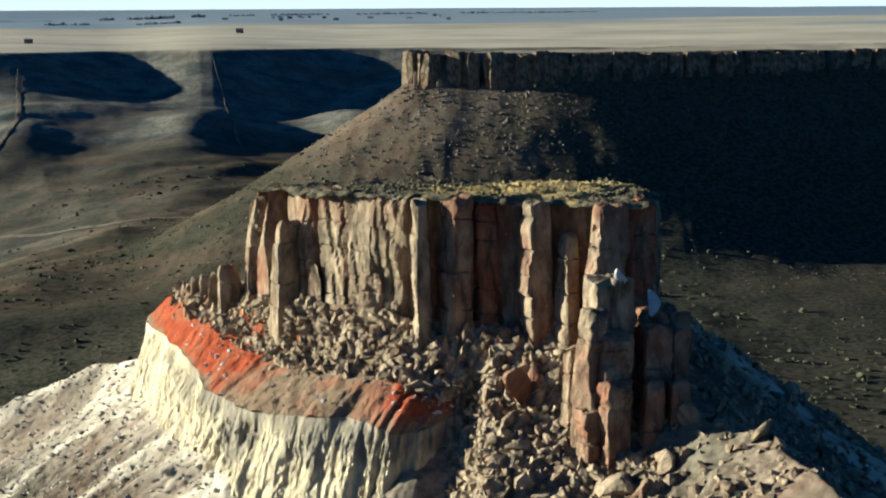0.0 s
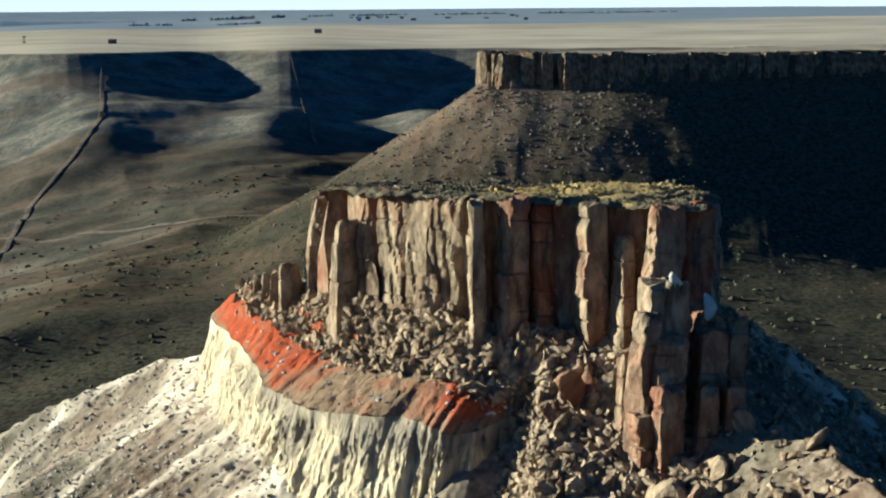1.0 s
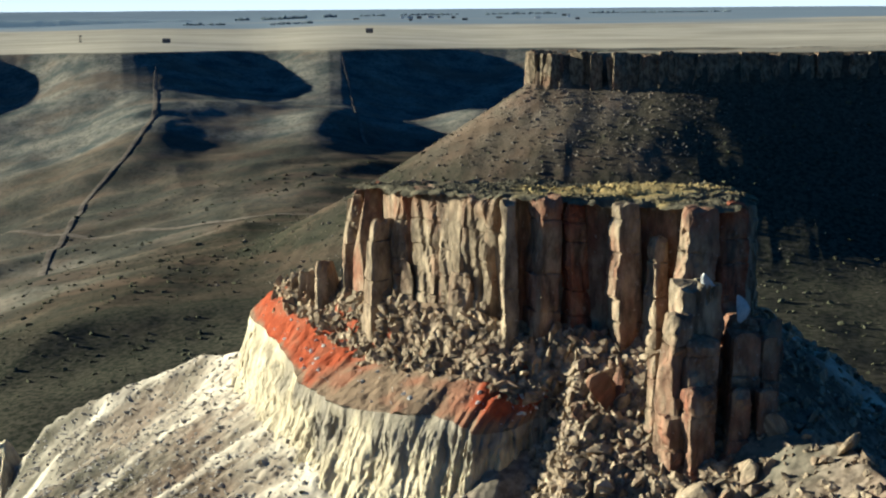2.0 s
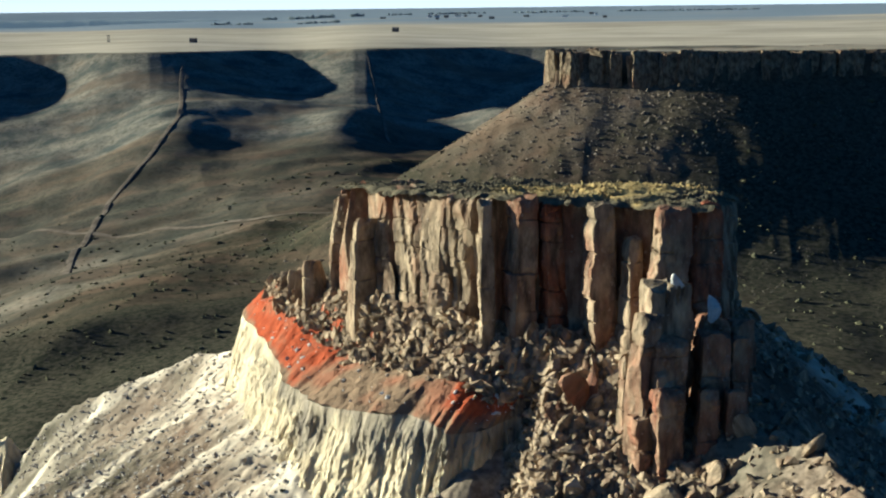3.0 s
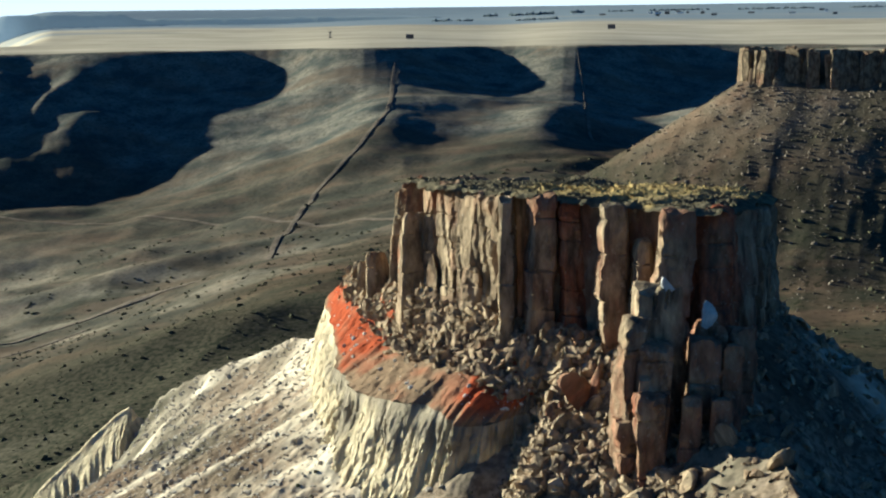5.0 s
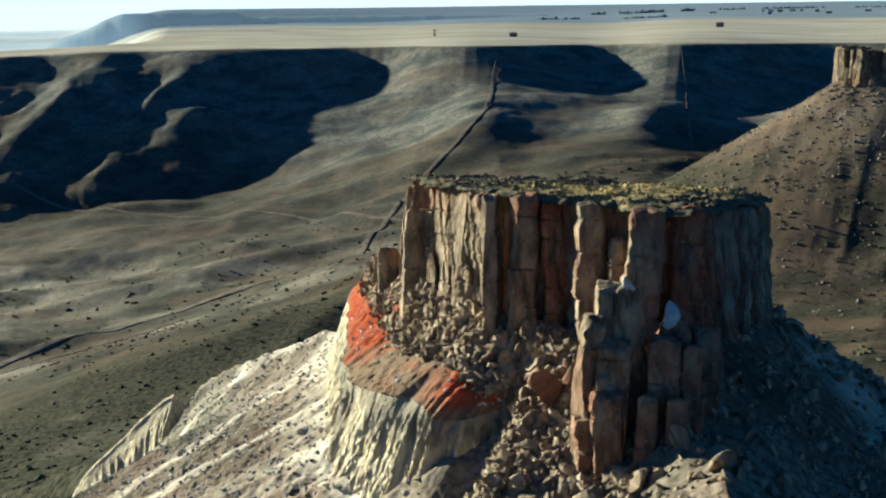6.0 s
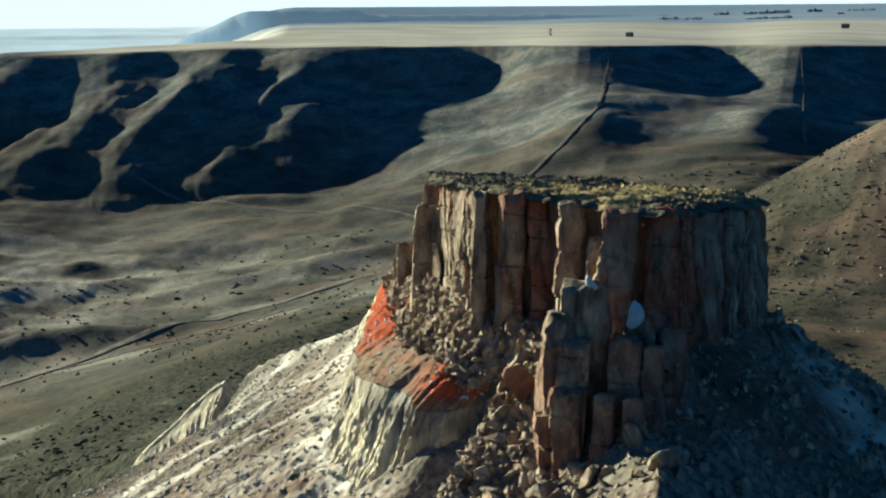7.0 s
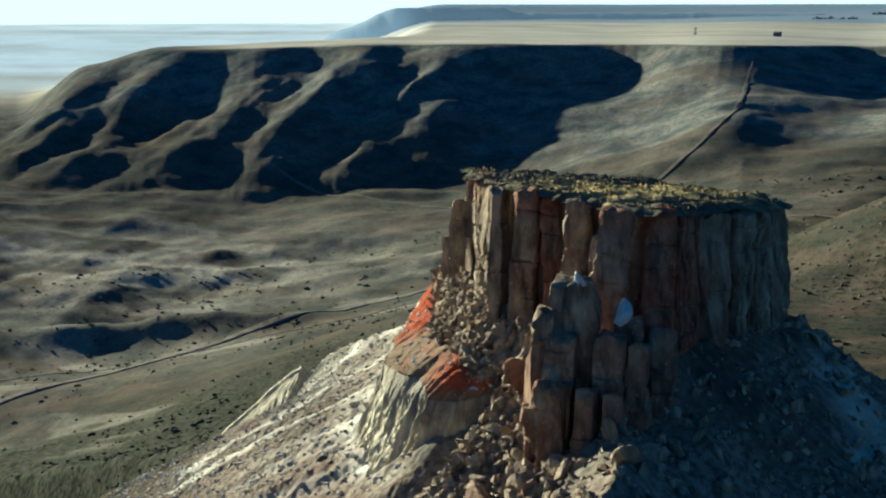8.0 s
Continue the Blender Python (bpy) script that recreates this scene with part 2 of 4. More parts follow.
def make_ground():
    m, nt, b = shader("steppe")
    soil = mixer(nt, grain(nt, 0.05, detail=8), (0.044, 0.033, 0.021), (0.105, 0.074, 0.045))
    green = mixer(nt, grain(nt, 0.9, 0.3, 0.7, 8), (0.026, 0.026, 0.016), (0.062, 0.054, 0.033))
    c = mixer(nt, grain(nt, 0.02, 0.42, 0.58, 10, None, "Object", 0.68), soil, green)
    c = mixer(nt, times(nt, grain(nt, 0.012, 0.52, 0.66, 9, (1, 2.5, 1)), 0.24), c, (0.21, 0.155, 0.092))
    c = mixer(nt, times(nt, grain(nt, 0.33, 0.54, 0.60, 8), 0.8), c, (0.014, 0.016, 0.009))
    c = mixer(nt, times(nt, grain(nt, 0.034, 0.47, 0.57, 9, (1, 1.6, 1)), 0.5), c, (0.032, 0.032, 0.022))
    c = mixer(nt, times(nt, grain(nt, 0.019, 0.52, 0.62, 9, (1, 1.8, 1)), 0.5), c, (0.135, 0.086, 0.052))
    straw = mixer(nt, grain(nt, 0.006, 0.35, 0.65, 8, (1, 2.2, 1)), (0.62, 0.52, 0.35), (0.46, 0.38, 0.25))
    c = mixer(nt, attr(nt, "straw"), c, straw)
    # sage cover, lightened and blued to paint distance haze into its colours
    hazy_sage = mixer(nt, grain(nt, 0.03, 0.38, 0.62, 9, None, "Object", 0.65), (0.068, 0.074, 0.064), (0.205, 0.178, 0.13))
    hazy_sage = mixer(nt, times(nt, grain(nt, 0.25, 0.5, 0.62, 8), 0.7), hazy_sage, (0.05, 0.055, 0.038))
    hazy_sage = mixer(nt, times(nt, grain(nt, 0.009, 0.5, 0.62, 9, (1, 2, 1)), 0.5), hazy_sage, (0.15, 0.10, 0.062))
    c = mixer(nt, attr(nt, "hazy_sage"), c, hazy_sage)
    # blue-grey distance haze painted over the far plain's colour
    c = mixer(nt, attr(nt, "far_haze"), c, (0.22, 0.26, 0.27))
    scree = mixer(nt, grain(nt, 1.4, 0.4, 0.6, 8), (0.085, 0.062, 0.04), (0.25, 0.19, 0.125))
    scree = mixer(nt, times(nt, grain(nt, 0.07, 0.45, 0.62, 7), 0.55), scree, (0.15, 0.085, 0.05))
    c = mixer(nt, attr(nt, "scree"), c, scree)
    # dark scrub, also painted as shade on the mesa's right slope
    c = mixer(nt, attr(nt, "scrub_shade"), c, mixer(nt, grain(nt, 0.5, 0.4, 0.6, 8), (0.022, 0.024, 0.015), (0.07, 0.06, 0.038)))
    chalk = mixer(nt, grain(nt, 0.35, 0.4, 0.62, 8, (1, 1, 0.3)), (0.64, 0.54, 0.37), (0.35, 0.285, 0.195))
    c = mixer(nt, attr(nt, "chalk"), c, chalk)
    c = mixer(nt, attr(nt, "rust"), c, (0.42, 0.09, 0.035))
    links(nt, [(c, b.inputs["Base Color"])])
    bumped(nt, b, grain(nt, 1.1, 0.2, 0.8, 8), 0.2, 0.35)
    return m


def make_rock(name="basalt", warm=0.5, tone=1.0):
    m, nt, b = shader(name, 0.85)
    r = rnd(nt)
    grey = mixer(nt, grain(nt, 0.8, 0.35, 0.65, 8, (1, 1, 0.45)), (0.10 * tone, 0.074 * tone, 0.046 * tone), (0.36 * tone, 0.27 * tone, 0.16 * tone))
    deep, bright = ((0.14, 0.05, 0.027), (0.32, 0.112, 0.052)) if warm > 1 else ((0.115, 0.05, 0.029), (0.26, 0.11, 0.06))
    rust = mixer(nt, grain(nt, 1.7, 0.35, 0.65, 8, (1, 1, 0.5)), deep, bright)
    patch = times(nt, grain(nt, 0.25, 0.5 - 0.16 * warm, 0.62, 4, (1, 1, 0.5)), times(nt, times(nt, r, 0.5 if warm > 1 else 1.3), 0.7 if warm > 1 else 0.25, "ADD"))
    c = mixer(nt, times(nt, patch, 0.3 + warm), grey, rust)
    c = mixer(nt, times(nt, grain(nt, 0.9, 0.5, 0.64, 8, (1, 1, 0.22)), 0.75), c, (0.05, 0.04, 0.03))
    c = mixer(nt, times(nt, grain(nt, 2.6, 0.62, 0.72, 5), 0.5), c, (0.44, 0.38, 0.29))
    links(nt, [(c, b.inputs["Base Color"])])
    bumped(nt, b, grain(nt, 2.0, 0.25, 0.75, 9, (1, 1, 0.6)), 0.15, 0.9)
    return m


def make_clay():
    m, nt, b = shader("red_clay")
    red = mixer(nt, grain(nt, 0.7, 0.3, 0.7, 8), (0.18, 0.038, 0.016), (0.34, 0.08, 0.031))
    dun = mixer(nt, grain(nt, 0.9, 0.3, 0.7, 8), (0.12, 0.082, 0.049), (0.225, 0.152, 0.088))
    c = mixer(nt, attr(nt, "red"), dun, red)
    c = mixer(nt, times(nt, grain(nt, 3.0, 0.6, 0.68, 6), 0.6), c, (0.10, 0.085, 0.06))
    links(nt, [(c, b.inputs["Base Color"])])
    bumped(nt, b, grain(nt, 3.0, 0.25, 0.75, 8), 0.12)
    return m


def make_chalk():
    m, nt, b = shader("pale_clay")
    pale = mixer(nt, grain(nt, 0.9, 0.35, 0.65, 8, (1, 1, 0.16)), (0.59, 0.485, 0.295), (0.34, 0.27, 0.16))
    grey = mixer(nt, grain(nt, 1.1, 0.35, 0.65, 8, (1, 1, 0.2)), (0.085, 0.072, 0.055), (0.225, 0.19, 0.14))
    c = mixer(nt, attr(nt, "grey"), pale, grey)
    c = mixer(nt, times(nt, grain(nt, 1.5, 0.58, 0.68, 6, (1, 1, 0.12)), 0.65), c, (0.20, 0.165, 0.10))
    links(nt, [(c, b.inputs["Base Color"])])
    bumped(nt, b, grain(nt, 1.8, 0.25, 0.75, 9, (1, 1, 0.2)), 0.25, 1.0)
    return m


def make_plain(name, a, b2, scale=3.0, rough=0.9, bump=0.05):
    m, nt, b = shader(name, rough)
    c = mixer(nt, grain(nt, scale, 0.3, 0.7, 7), a, b2)
    links(nt, [(c, b.inputs["Base Color"])])
    bumped(nt, b, grain(nt, scale * 2, 0.25, 0.75, 7), bump)
    return m


STEPPE, BASALT, RUSTY, CLAY, CHALK = make_ground(), make_rock(), make_rock("rusty_basalt", 0.95), make_clay(), make_chalk()
TALUS = make_rock("talus_basalt", 0.25, 1.2)
GREY_ROCK = make_rock("grey_basalt", 0.1, 0.75)
RED_ROCK = make_rock("rust_red_basalt", 1.6)
TURF = make_plain("turf", (0.045, 0.04, 0.028), (0.165, 0.135, 0.078), 0.9, 0.95, 0.25)
nodes = TURF.node_tree
olive = nodes.nodes["Principled BSDF"].inputs["Base Color"].links[0].from_socket
links(nodes, [(mixer(nodes, attr(nodes, "gold"), olive, mixer(nodes, grain(nodes, 2.5, 0.35, 0.65, 7), (0.44, 0.31, 0.115), (0.22, 0.165, 0.07))), nodes.nodes["Principled BSDF"].inputs["Base Color"])])
DIRT = make_plain("track_dirt", (0.085, 0.068, 0.048), (0.19, 0.152, 0.108), 0.2, 0.95, 0.05)
PALE_STONE = make_plain("pale_stone", (0.36, 0.33, 0.28), (0.55, 0.50, 0.42), 1.5, 0.8, 0.1)
SCREE = make_plain("scree_stone", (0.17, 0.145, 0.11), (0.42, 0.365, 0.28), 0.6, 0.9, 0.05)
DARK_STONE = make_plain("dark_stone", (0.06, 0.048, 0.036), (0.25, 0.20, 0.14), 0.2, 0.9, 0.05)
SHRUB = make_plain("shrub", (0.045, 0.045, 0.026), (0.10, 0.09, 0.05), 2.0, 0.95, 0.1)


# ---- mesh helpers ----
def mesh_of(name, verts, faces, material, smooth=False):
    me = bpy.data.meshes.new(name)
    verts, faces = np.asarray(verts, np.float32), np.asarray(faces, np.int32)
    k = faces.shape[1]
    me.vertices.add(len(verts))
    me.vertices.foreach_set("co", verts.ravel())
    me.loops.add(faces.size)
    me.loops.foreach_set("vertex_index", faces.ravel())
    me.polygons.add(len(faces))
    me.polygons.foreach_set("loop_start", np.arange(0, faces.size, k, dtype=np.int32))
    me.polygons.foreach_set("use_smooth", np.full(len(faces), smooth))
    me.update(calc_edges=True)
    me.validate()
    me.materials.append(material)
    return me


def paint(me, name, values):
    me.attributes.new(name, "FLOAT", "POINT").data.foreach_set("value", np.asarray(values, np.float32).ravel())


def grid_faces(rows, cols, wrap=False):
    i, j = np.meshgrid(np.arange(rows - 1), np.arange(cols if wrap else cols - 1), indexing="ij")
    i, j = i.ravel(), j.ravel()
    k = (j + 1) % cols
    return np.stack([i * cols + j, (i + 1) * cols + j, (i + 1) * cols + k, i * cols + k], 1)


def child(name, me, parent, label=""):
    ob = new(name, me)
    ob.parent = parent
    return tagged(ob, label)


# ---- the ground, one sheet to the horizon ----
angles = np.concatenate([np.radians(np.arange(-28.0, 67.0, 0.1)), np.radians(np.arange(67.0, 331.9, 4.0))])
radii = np.concatenate([[0.02], np.arange(2.0, 60.0, 4.0), np.arange(60.0, 150.0, 0.27), 150.0 * 1.0085 ** np.arange(0, 412)])
radii = np.append(radii[radii < 4850], 4900.0)
RR, AA = np.meshgrid(radii, angles, indexing="ij")
GX, GY = -RR * np.sin(AA), RR * np.cos(AA)
GZ = ground_height(GX, GY)
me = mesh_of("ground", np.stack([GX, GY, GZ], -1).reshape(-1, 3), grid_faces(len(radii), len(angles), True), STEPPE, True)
dpl = plateau_dist(GX, GY)
d_all = np.hypot(GX, GY)
straw = sstep(52, 46, bearing(GX, GY)) * sstep(-6, 45, dpl + 18 * fbm(GX / 90, GY / 90, 90, 2)) * (0.85 + 0.15 * vnoise(GX / 300, GY / 120, 91))
low = sstep(1900, 2500, d_all) * sstep(38, 43, np.degrees(np.arctan2(-GX, GY)))
dmesa = poly_dist(GX, GY, MESA)
dsp, zsp = line_dist(GX, GY, SPUR[1:])
straw = np.clip(straw + 0.18 * sstep(6, 1, dsp + 2.5 * fbm(GX / 2, GY / 2, 99, 3)) + 0.85 * low + 0.55 * sstep(2, 14, dmesa), 0, 1)
paint(me, "straw", straw)
# painted haze thickens with distance, left off the western lowland
paint(me, "far_haze", (1 - low) * 0.92 * sstep(2700, 3400, d_all + 500 * fbm(GX / 900, GY / 300, 92, 2)) * (GZ > -100))
dcap = -poly_dist(GX, GY, CAP)
scree = sstep(70, 20, dcap) * sstep(-95, -60, GX) + sstep(-85, -10, dmesa) * sstep(3, 0, dmesa) * 0.8
paint(me, "scree", np.clip(scree * (0.7 + 0.5 * fbm(GX / 8, GY / 8, 93, 3)), 0, 1))
# right valley scrub, carried over the mesa slope as painted shade
scrub_shade = sstep(10, 60, GX + 0.12 * (GY - 300) + 14 * fbm(GX / 20, GY / 20, 100, 3)) * sstep(125, 200, d_all) * (dmesa < 0) * (d_all < 620)
# the second term is plain dark scrub in the near west
paint(me, "scrub_shade", np.clip(0.85 * scrub_shade + 0.95 * sstep(-70, -130, GX + 30 * fbm(GX / 40, GY / 40, 72, 3)) * sstep(560, 400, d_all), 0, 1))
dter = -poly_dist(GX, GY, TERRACE)
dr, zr = line_dist(GX, GY, WEST_RIDGE[1:5])
streak = sstep(0.0, 0.5, fbm((0.96 * GY - 0.29 * GX) / 4.5, (0.96 * GX + 0.29 * GY) / 40, 94, 4))
stony = 0.7 + 0.3 * sstep(-0.35, 0.25, fbm(GX / 0.9, GY / 0.9, 89, 3))
chalk = 0.22 * sstep(30, 8, dr) * sstep(-34, -46, GX) * sstep(-95, -70, GX) + sstep(3.0, 0.5, dr + 2.5 * fbm(GX / 5, GY / 5, 98, 3)) * 0.9 + sstep(34, 3, dr) * streak * 0.25
chalk = chalk + sstep(7, 0.5, dter + 3 * fbm(GX / 3, GY / 3, 95, 3)) * sstep(0, -8, GX) * 0.9 + sstep(26, 3, dter) * sstep(-6, -14, GX) * streak * 0.45
ds, zs = line_dist(GX, GY, SPUR[2:])
across, down = 0.96 * GY - 0.29 * GX, 0.96 * GX + 0.29 * GY
chalk = chalk * stony * (0.35 + 0.65 * sstep(-0.45, 0.6, fbm(across / 9, down / 60, 74, 4)))
# washed streaks down the lower slope
for line, wide, much in (([(-50.0, 137.8, 0), (-58.0, 136.6, 0), (-61.6, 134.8, 0), (-64.9, 132.6, 0), (-69.4, 129.4, 0), (-79.0, 122.5, 0)], 1.5, 1.0), ([(-34.0, 122.8, 0), (-38.5, 121.7, 0), (-46.3, 119.2, 0), (-52.7, 114.1, 0), (-63.0, 105.5, 0)], 1.9, 0.8), ([(-30.0, 111.0, 0), (-36.0, 108.0, 0), (-48.0, 103.0, 0), (-62.0, 97.0, 0)], 2.2, 0.7)):
    dw, zw = line_dist(GX, GY, line)
    chalk = np.maximum(chalk, much * sstep(wide, 0.3 * wide, dw + 1.1 * fbm((0.96 * GY - 0.29 * GX) / 1.3, (0.96 * GX + 0.29 * GY) / 9, 76, 3)))
chalk = chalk + 0.45 * sstep(9, 0, dter + 3 * fbm(GX / 3, GY / 3, 75, 3)) * sstep(-8, -14, GX)
chalk = chalk + sstep(0.25, 0.75, fbm(GX / 70, GY / 32, 96, 4)) * sstep(-180, -300, GX) * sstep(800, 560, GY) * 0.18 + 0.34 * np.exp(-(((GX + 690) / 230) ** 2) - ((GY - 560) / 170) ** 2) * sstep(-0.4, 0.5, fbm(GX / 60, GY / 30, 73, 4))
dw, zw = line_dist(GX, GY, [(21.0, 109.0, 0), (26.0, 104.0, 0), (36.0, 97.0, 0)])
chalk = chalk + 0.6 * sstep(4.5, 1.0, dw + 2.0 * fbm(GX / 2.5, GY / 2.5, 68, 3))
paint(me, "chalk", np.clip(chalk, 0, 1))
paint(me, "rust", 0.8 * sstep(1.1, 0.5, np.hypot(GX - 22.0, GY - 69.2) + 0.6 * fbm(GX / 0.8, GY / 0.8, 79, 3)))
# a little in the west valley; strong far north, where it paints in haze
hazy_sage = sstep(-150, -330, GX + 60 * fbm(GX / 120, GY / 120, 78, 3)) * 0.3 * sstep(250, 420, d_all) + 0.95 * sstep(900, 1200, GY + 90 * fbm(GX / 150, GY / 150, 77, 3))
paint(me, "hazy_sage", np.clip(hazy_sage, 0, 0.9) * (1 - np.clip(straw * 1.6, 0, 1)) * (d_all < 2600) * (dmesa < -160))
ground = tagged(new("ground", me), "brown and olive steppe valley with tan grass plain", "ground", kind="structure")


def ground_at(x, y):
    """Height of the ground sheet's own surface."""
    r, a = np.hypot(x, y), np.arctan2(-x, y)
    i = np.clip(np.searchsorted(radii, r) - 1, 0, len(radii) - 2)
    a = np.where(a < angles[0], a + 2 * np.pi, a)
    j = np.clip(np.searchsorted(angles, a) - 1, 0, len(angles) - 2)
    u, v = (r - radii[i]) / (radii[i + 1] - radii[i]), (a - angles[j]) / (angles[j + 1] - angles[j])
    return (GZ[i, j] * (1 - u) + GZ[i + 1, j] * u) * (1 - v) + (GZ[i, j + 1] * (1 - u) + GZ[i + 1, j + 1] * u) * v


# ---- the terrace under the cap: clay slope above a fluted pale cliff ----
STATIONS = [
    ((-25.0, 124.0, 31.5), (-31.5, 131.0, 29.0), (-36.5, 137.0, 24.0), (-40.0, 139.0, 14.5)),
    ((-25.0, 118.0, 31.5), (-32.8, 123.8, 29.9), (-39.0, 129.6, 25.0), (-41.0, 127.5, 15.0)),
    ((-21.6, 111.2, 32.0), (-27.0, 115.0, 29.2), (-31.5, 114.8, 25.6), (-34.5, 112.5, 14.5)),
    ((-16.2, 104.6, 33.4), (-20.0, 106.5, 28.6), (-25.4, 104.8, 24.6), (-28.5, 102.0, 13.5)),
    ((-10.6, 100.0, 34.0), (-14.0, 99.6, 29.4), (-20.5, 97.3, 25.4), (-23.0, 93.6, 13.5)),
    ((-5.0, 96.0, 33.6), (-7.2, 94.0, 31.0), (-11.2, 91.2, 26.9), (-13.0, 87.0, 17.0)),
    ((0.0, 94.8, 34.2), (-3.6, 91.8, 29.8), (-6.4, 88.7, 26.6), (-6.9, 86.9, 19.5)),
    ((1.4, 94.4, 34.0), (-0.8, 92.6, 31.0), (-2.7, 90.0, 27.4), (-2.6, 88.6, 19.5)),
    ((4.0, 94.0, 34.0), (2.4, 92.8, 31.5), (0.8, 91.8, 28.0), (1.4, 90.4, 19.5)),
]


def along(curve, n):
    """Points spread evenly over a rounded curve through the given ones."""
    p = np.array(curve)
    p = np.vstack([2 * p[0] - p[1], p, 2 * p[-1] - p[-2]])
    out = []
    for k in range(1, len(p) - 2):
        for t in np.arange(0, 1, 0.02):
            out.append(0.5 * (2 * p[k] + (p[k + 1] - p[k - 1]) * t + (2 * p[k - 1] - 5 * p[k] + 4 * p[k + 1] - p[k + 2]) * t * t + (3 * p[k] - p[k - 1] - 3 * p[k + 1] + p[k + 2]) * t**3))
    return np.array(out)[np.linspace(0, len(out) - 1, n).astype(int)] if n < len(out) else np.array([np.interp(np.linspace(0, len(out) - 1, n), np.arange(len(out)), np.array(out)[:, c]) for c in range(3)]).T


N = 620
back, upper, lip, foot = (along([s[k] for s in STATIONS], N) for k in range(4))
S = np.linspace(0, 70, N)[None, :]  # metres along the terrace
terrace = tagged(new("badland_terrace"), "clay terrace with red slope above fluted pale cliff", "cliff")

v = np.linspace(0, 1, 60)[:, None]
two = np.where((v < 0.35)[..., None], back[None] + (upper - back)[None] * (v / 0.35)[..., None], upper[None] + (lip - upper)[None] * ((v - 0.35) / 0.65)[..., None])
two[..., 2] += fbm(two[..., 0] / 2.2, two[..., 1] / 2.2, 101, 4) * (0.16 + 0.6 * sstep(0.42, 0.2, v)) * sstep(0, 0.1, v) + 0.25 * np.sin(np.pi * np.clip((v - 0.35) / 0.65, 0, 1))
two[..., 2] += fbm(two[..., 0] / 0.8, two[..., 1] / 0.8, 133, 3) * 0.12
two[..., 2] += ridged(S / 2.4 + 0 * v, v * 0.7 + 0 * S, 102, 3) * 0.05 * sstep(0.4, 0.9, v)
lip_n = (foot - lip) * (1, 1, 0)
lip_n /= np.linalg.norm(lip_n, axis=1)[:, None]
edge = (0.45 * fbm(S / 5.0, S * 0 + 0.3, 103, 2) + 0.2 * fbm(S / 1.4, S * 0, 104, 3))[0]
two += (lip_n * edge[:, None])[None] * (sstep(0.45, 1.0, v)[..., None])
me = mesh_of("clay_slope", two.reshape(-1, 3), grid_faces(60, N), CLAY, True)
sn = S / 70 * 8 / 7
blob = np.maximum(sstep(0.62, 0.5, sn + 0.03 * fbm(S / 2 + 0 * v, v * 4 + 0 * S, 105, 3)) * sstep(0.06, 0.14, sn) * sstep(1.1, 0.92, v), 0) * sstep(0.52, 0.42, sn + 0.1 * (v - 0.5))
blob = np.maximum(blob, sstep(0.74, 0.79, sn + 0.02 * vnoise(v * 6 + 0 * S, 0 * v + S / 3, 106)) * sstep(1.03, 0.98, sn) * sstep(1.0, 0.7, v))
blob = blob * sstep(0.16, 0.3, v + 0.05 * vnoise(S / 1.5, v * 3, 107))
runs = 0.7 + 0.3 * sstep(-0.75, 0.35, fbm(S / 1.6 - v * 2.4, v * 2.2 + 0 * S, 109, 5, 0.6))
paint(me, "red", np.clip(blob * runs + 0.38 * sstep(-0.1, 0.6, fbm(S / 5, v * 3, 108, 3)) * sstep(0.3, 0.4, v), 0, 1) * sstep(1.04, 0.92, v + 0.12 * fbm(S / 1.3, v * 3, 137, 3)))
child("clay_slope", me, terrace, "orange-red and dun clay slope")

rows_cliff = 70
v = np.linspace(0, 1.25, rows_cliff)[:, None]
cl = (lip + lip_n * edge[:, None])[None] + (foot - lip)[None] * v[..., None]
bulge = 0.3 * v**2 - 0.2 * v
warp = S + 2.2 * vnoise(S / 4.0, v * 1.1, 110) + 1.0 * fbm(S / 1.1, v * 3.0, 117, 2)
depth = 0.55 + 0.45 * vnoise(S / 3.3, v * 0.9 + 0 * S, 118)
flute = ridged(warp / 3.4, v * 0.6 + 0 * S, 111, 2) * 0.12 * depth + ridged(warp / 0.95, v * 1.3, 112, 2) * 0.12 * depth + ridged(warp / 0.42, v * 1.6, 136, 2) * 0.08
flute = flute + fbm(S / 3.2 + 0.3 * v, v * 2.2, 119, 4, 0.5) * 0.3 + fbm(S / 0.9, v * 2.6, 113, 5, 0.6) * 0.14 + fbm(S / 1.6, v * 6.5, 134, 4) * 0.16 - 0.5 * sstep(0.25, 0.6, fbm(S / 3.4, v * 1.6, 132, 2)) * sstep(0.75, 0.2, v)
flute = flute * sstep(0.0, 0.16, v)
cl = cl + lip_n[None] * ((bulge + flute * (1 + 0.3 * v))[..., None])
cl[..., 2] -= 0.15 * fbm(S / 1.5, v * 3, 114, 2) * sstep(0, 0.2, v)
me = mesh_of("fluted_cliff", cl.reshape(-1, 3), grid_faces(rows_cliff, N), CHALK)
band = sstep(0.32, 0.12, v + 0.22 * fbm(S / 3.4, v * 1.5, 115, 3) + 0.06 * fbm(S / 0.7, v * 1.2, 135, 2)) * sstep(0.24, 0.42, sn)
paint(me, "grey", np.clip(band * 0.7 + 0.15 * sstep(0.1, 0.8, fbm(S / 1.2, v * 0.8, 116, 3)), 0, 1))
child("fluted_cliff", me, terrace, "cream-yellow fluted clay cliff, grey-banded at the top")


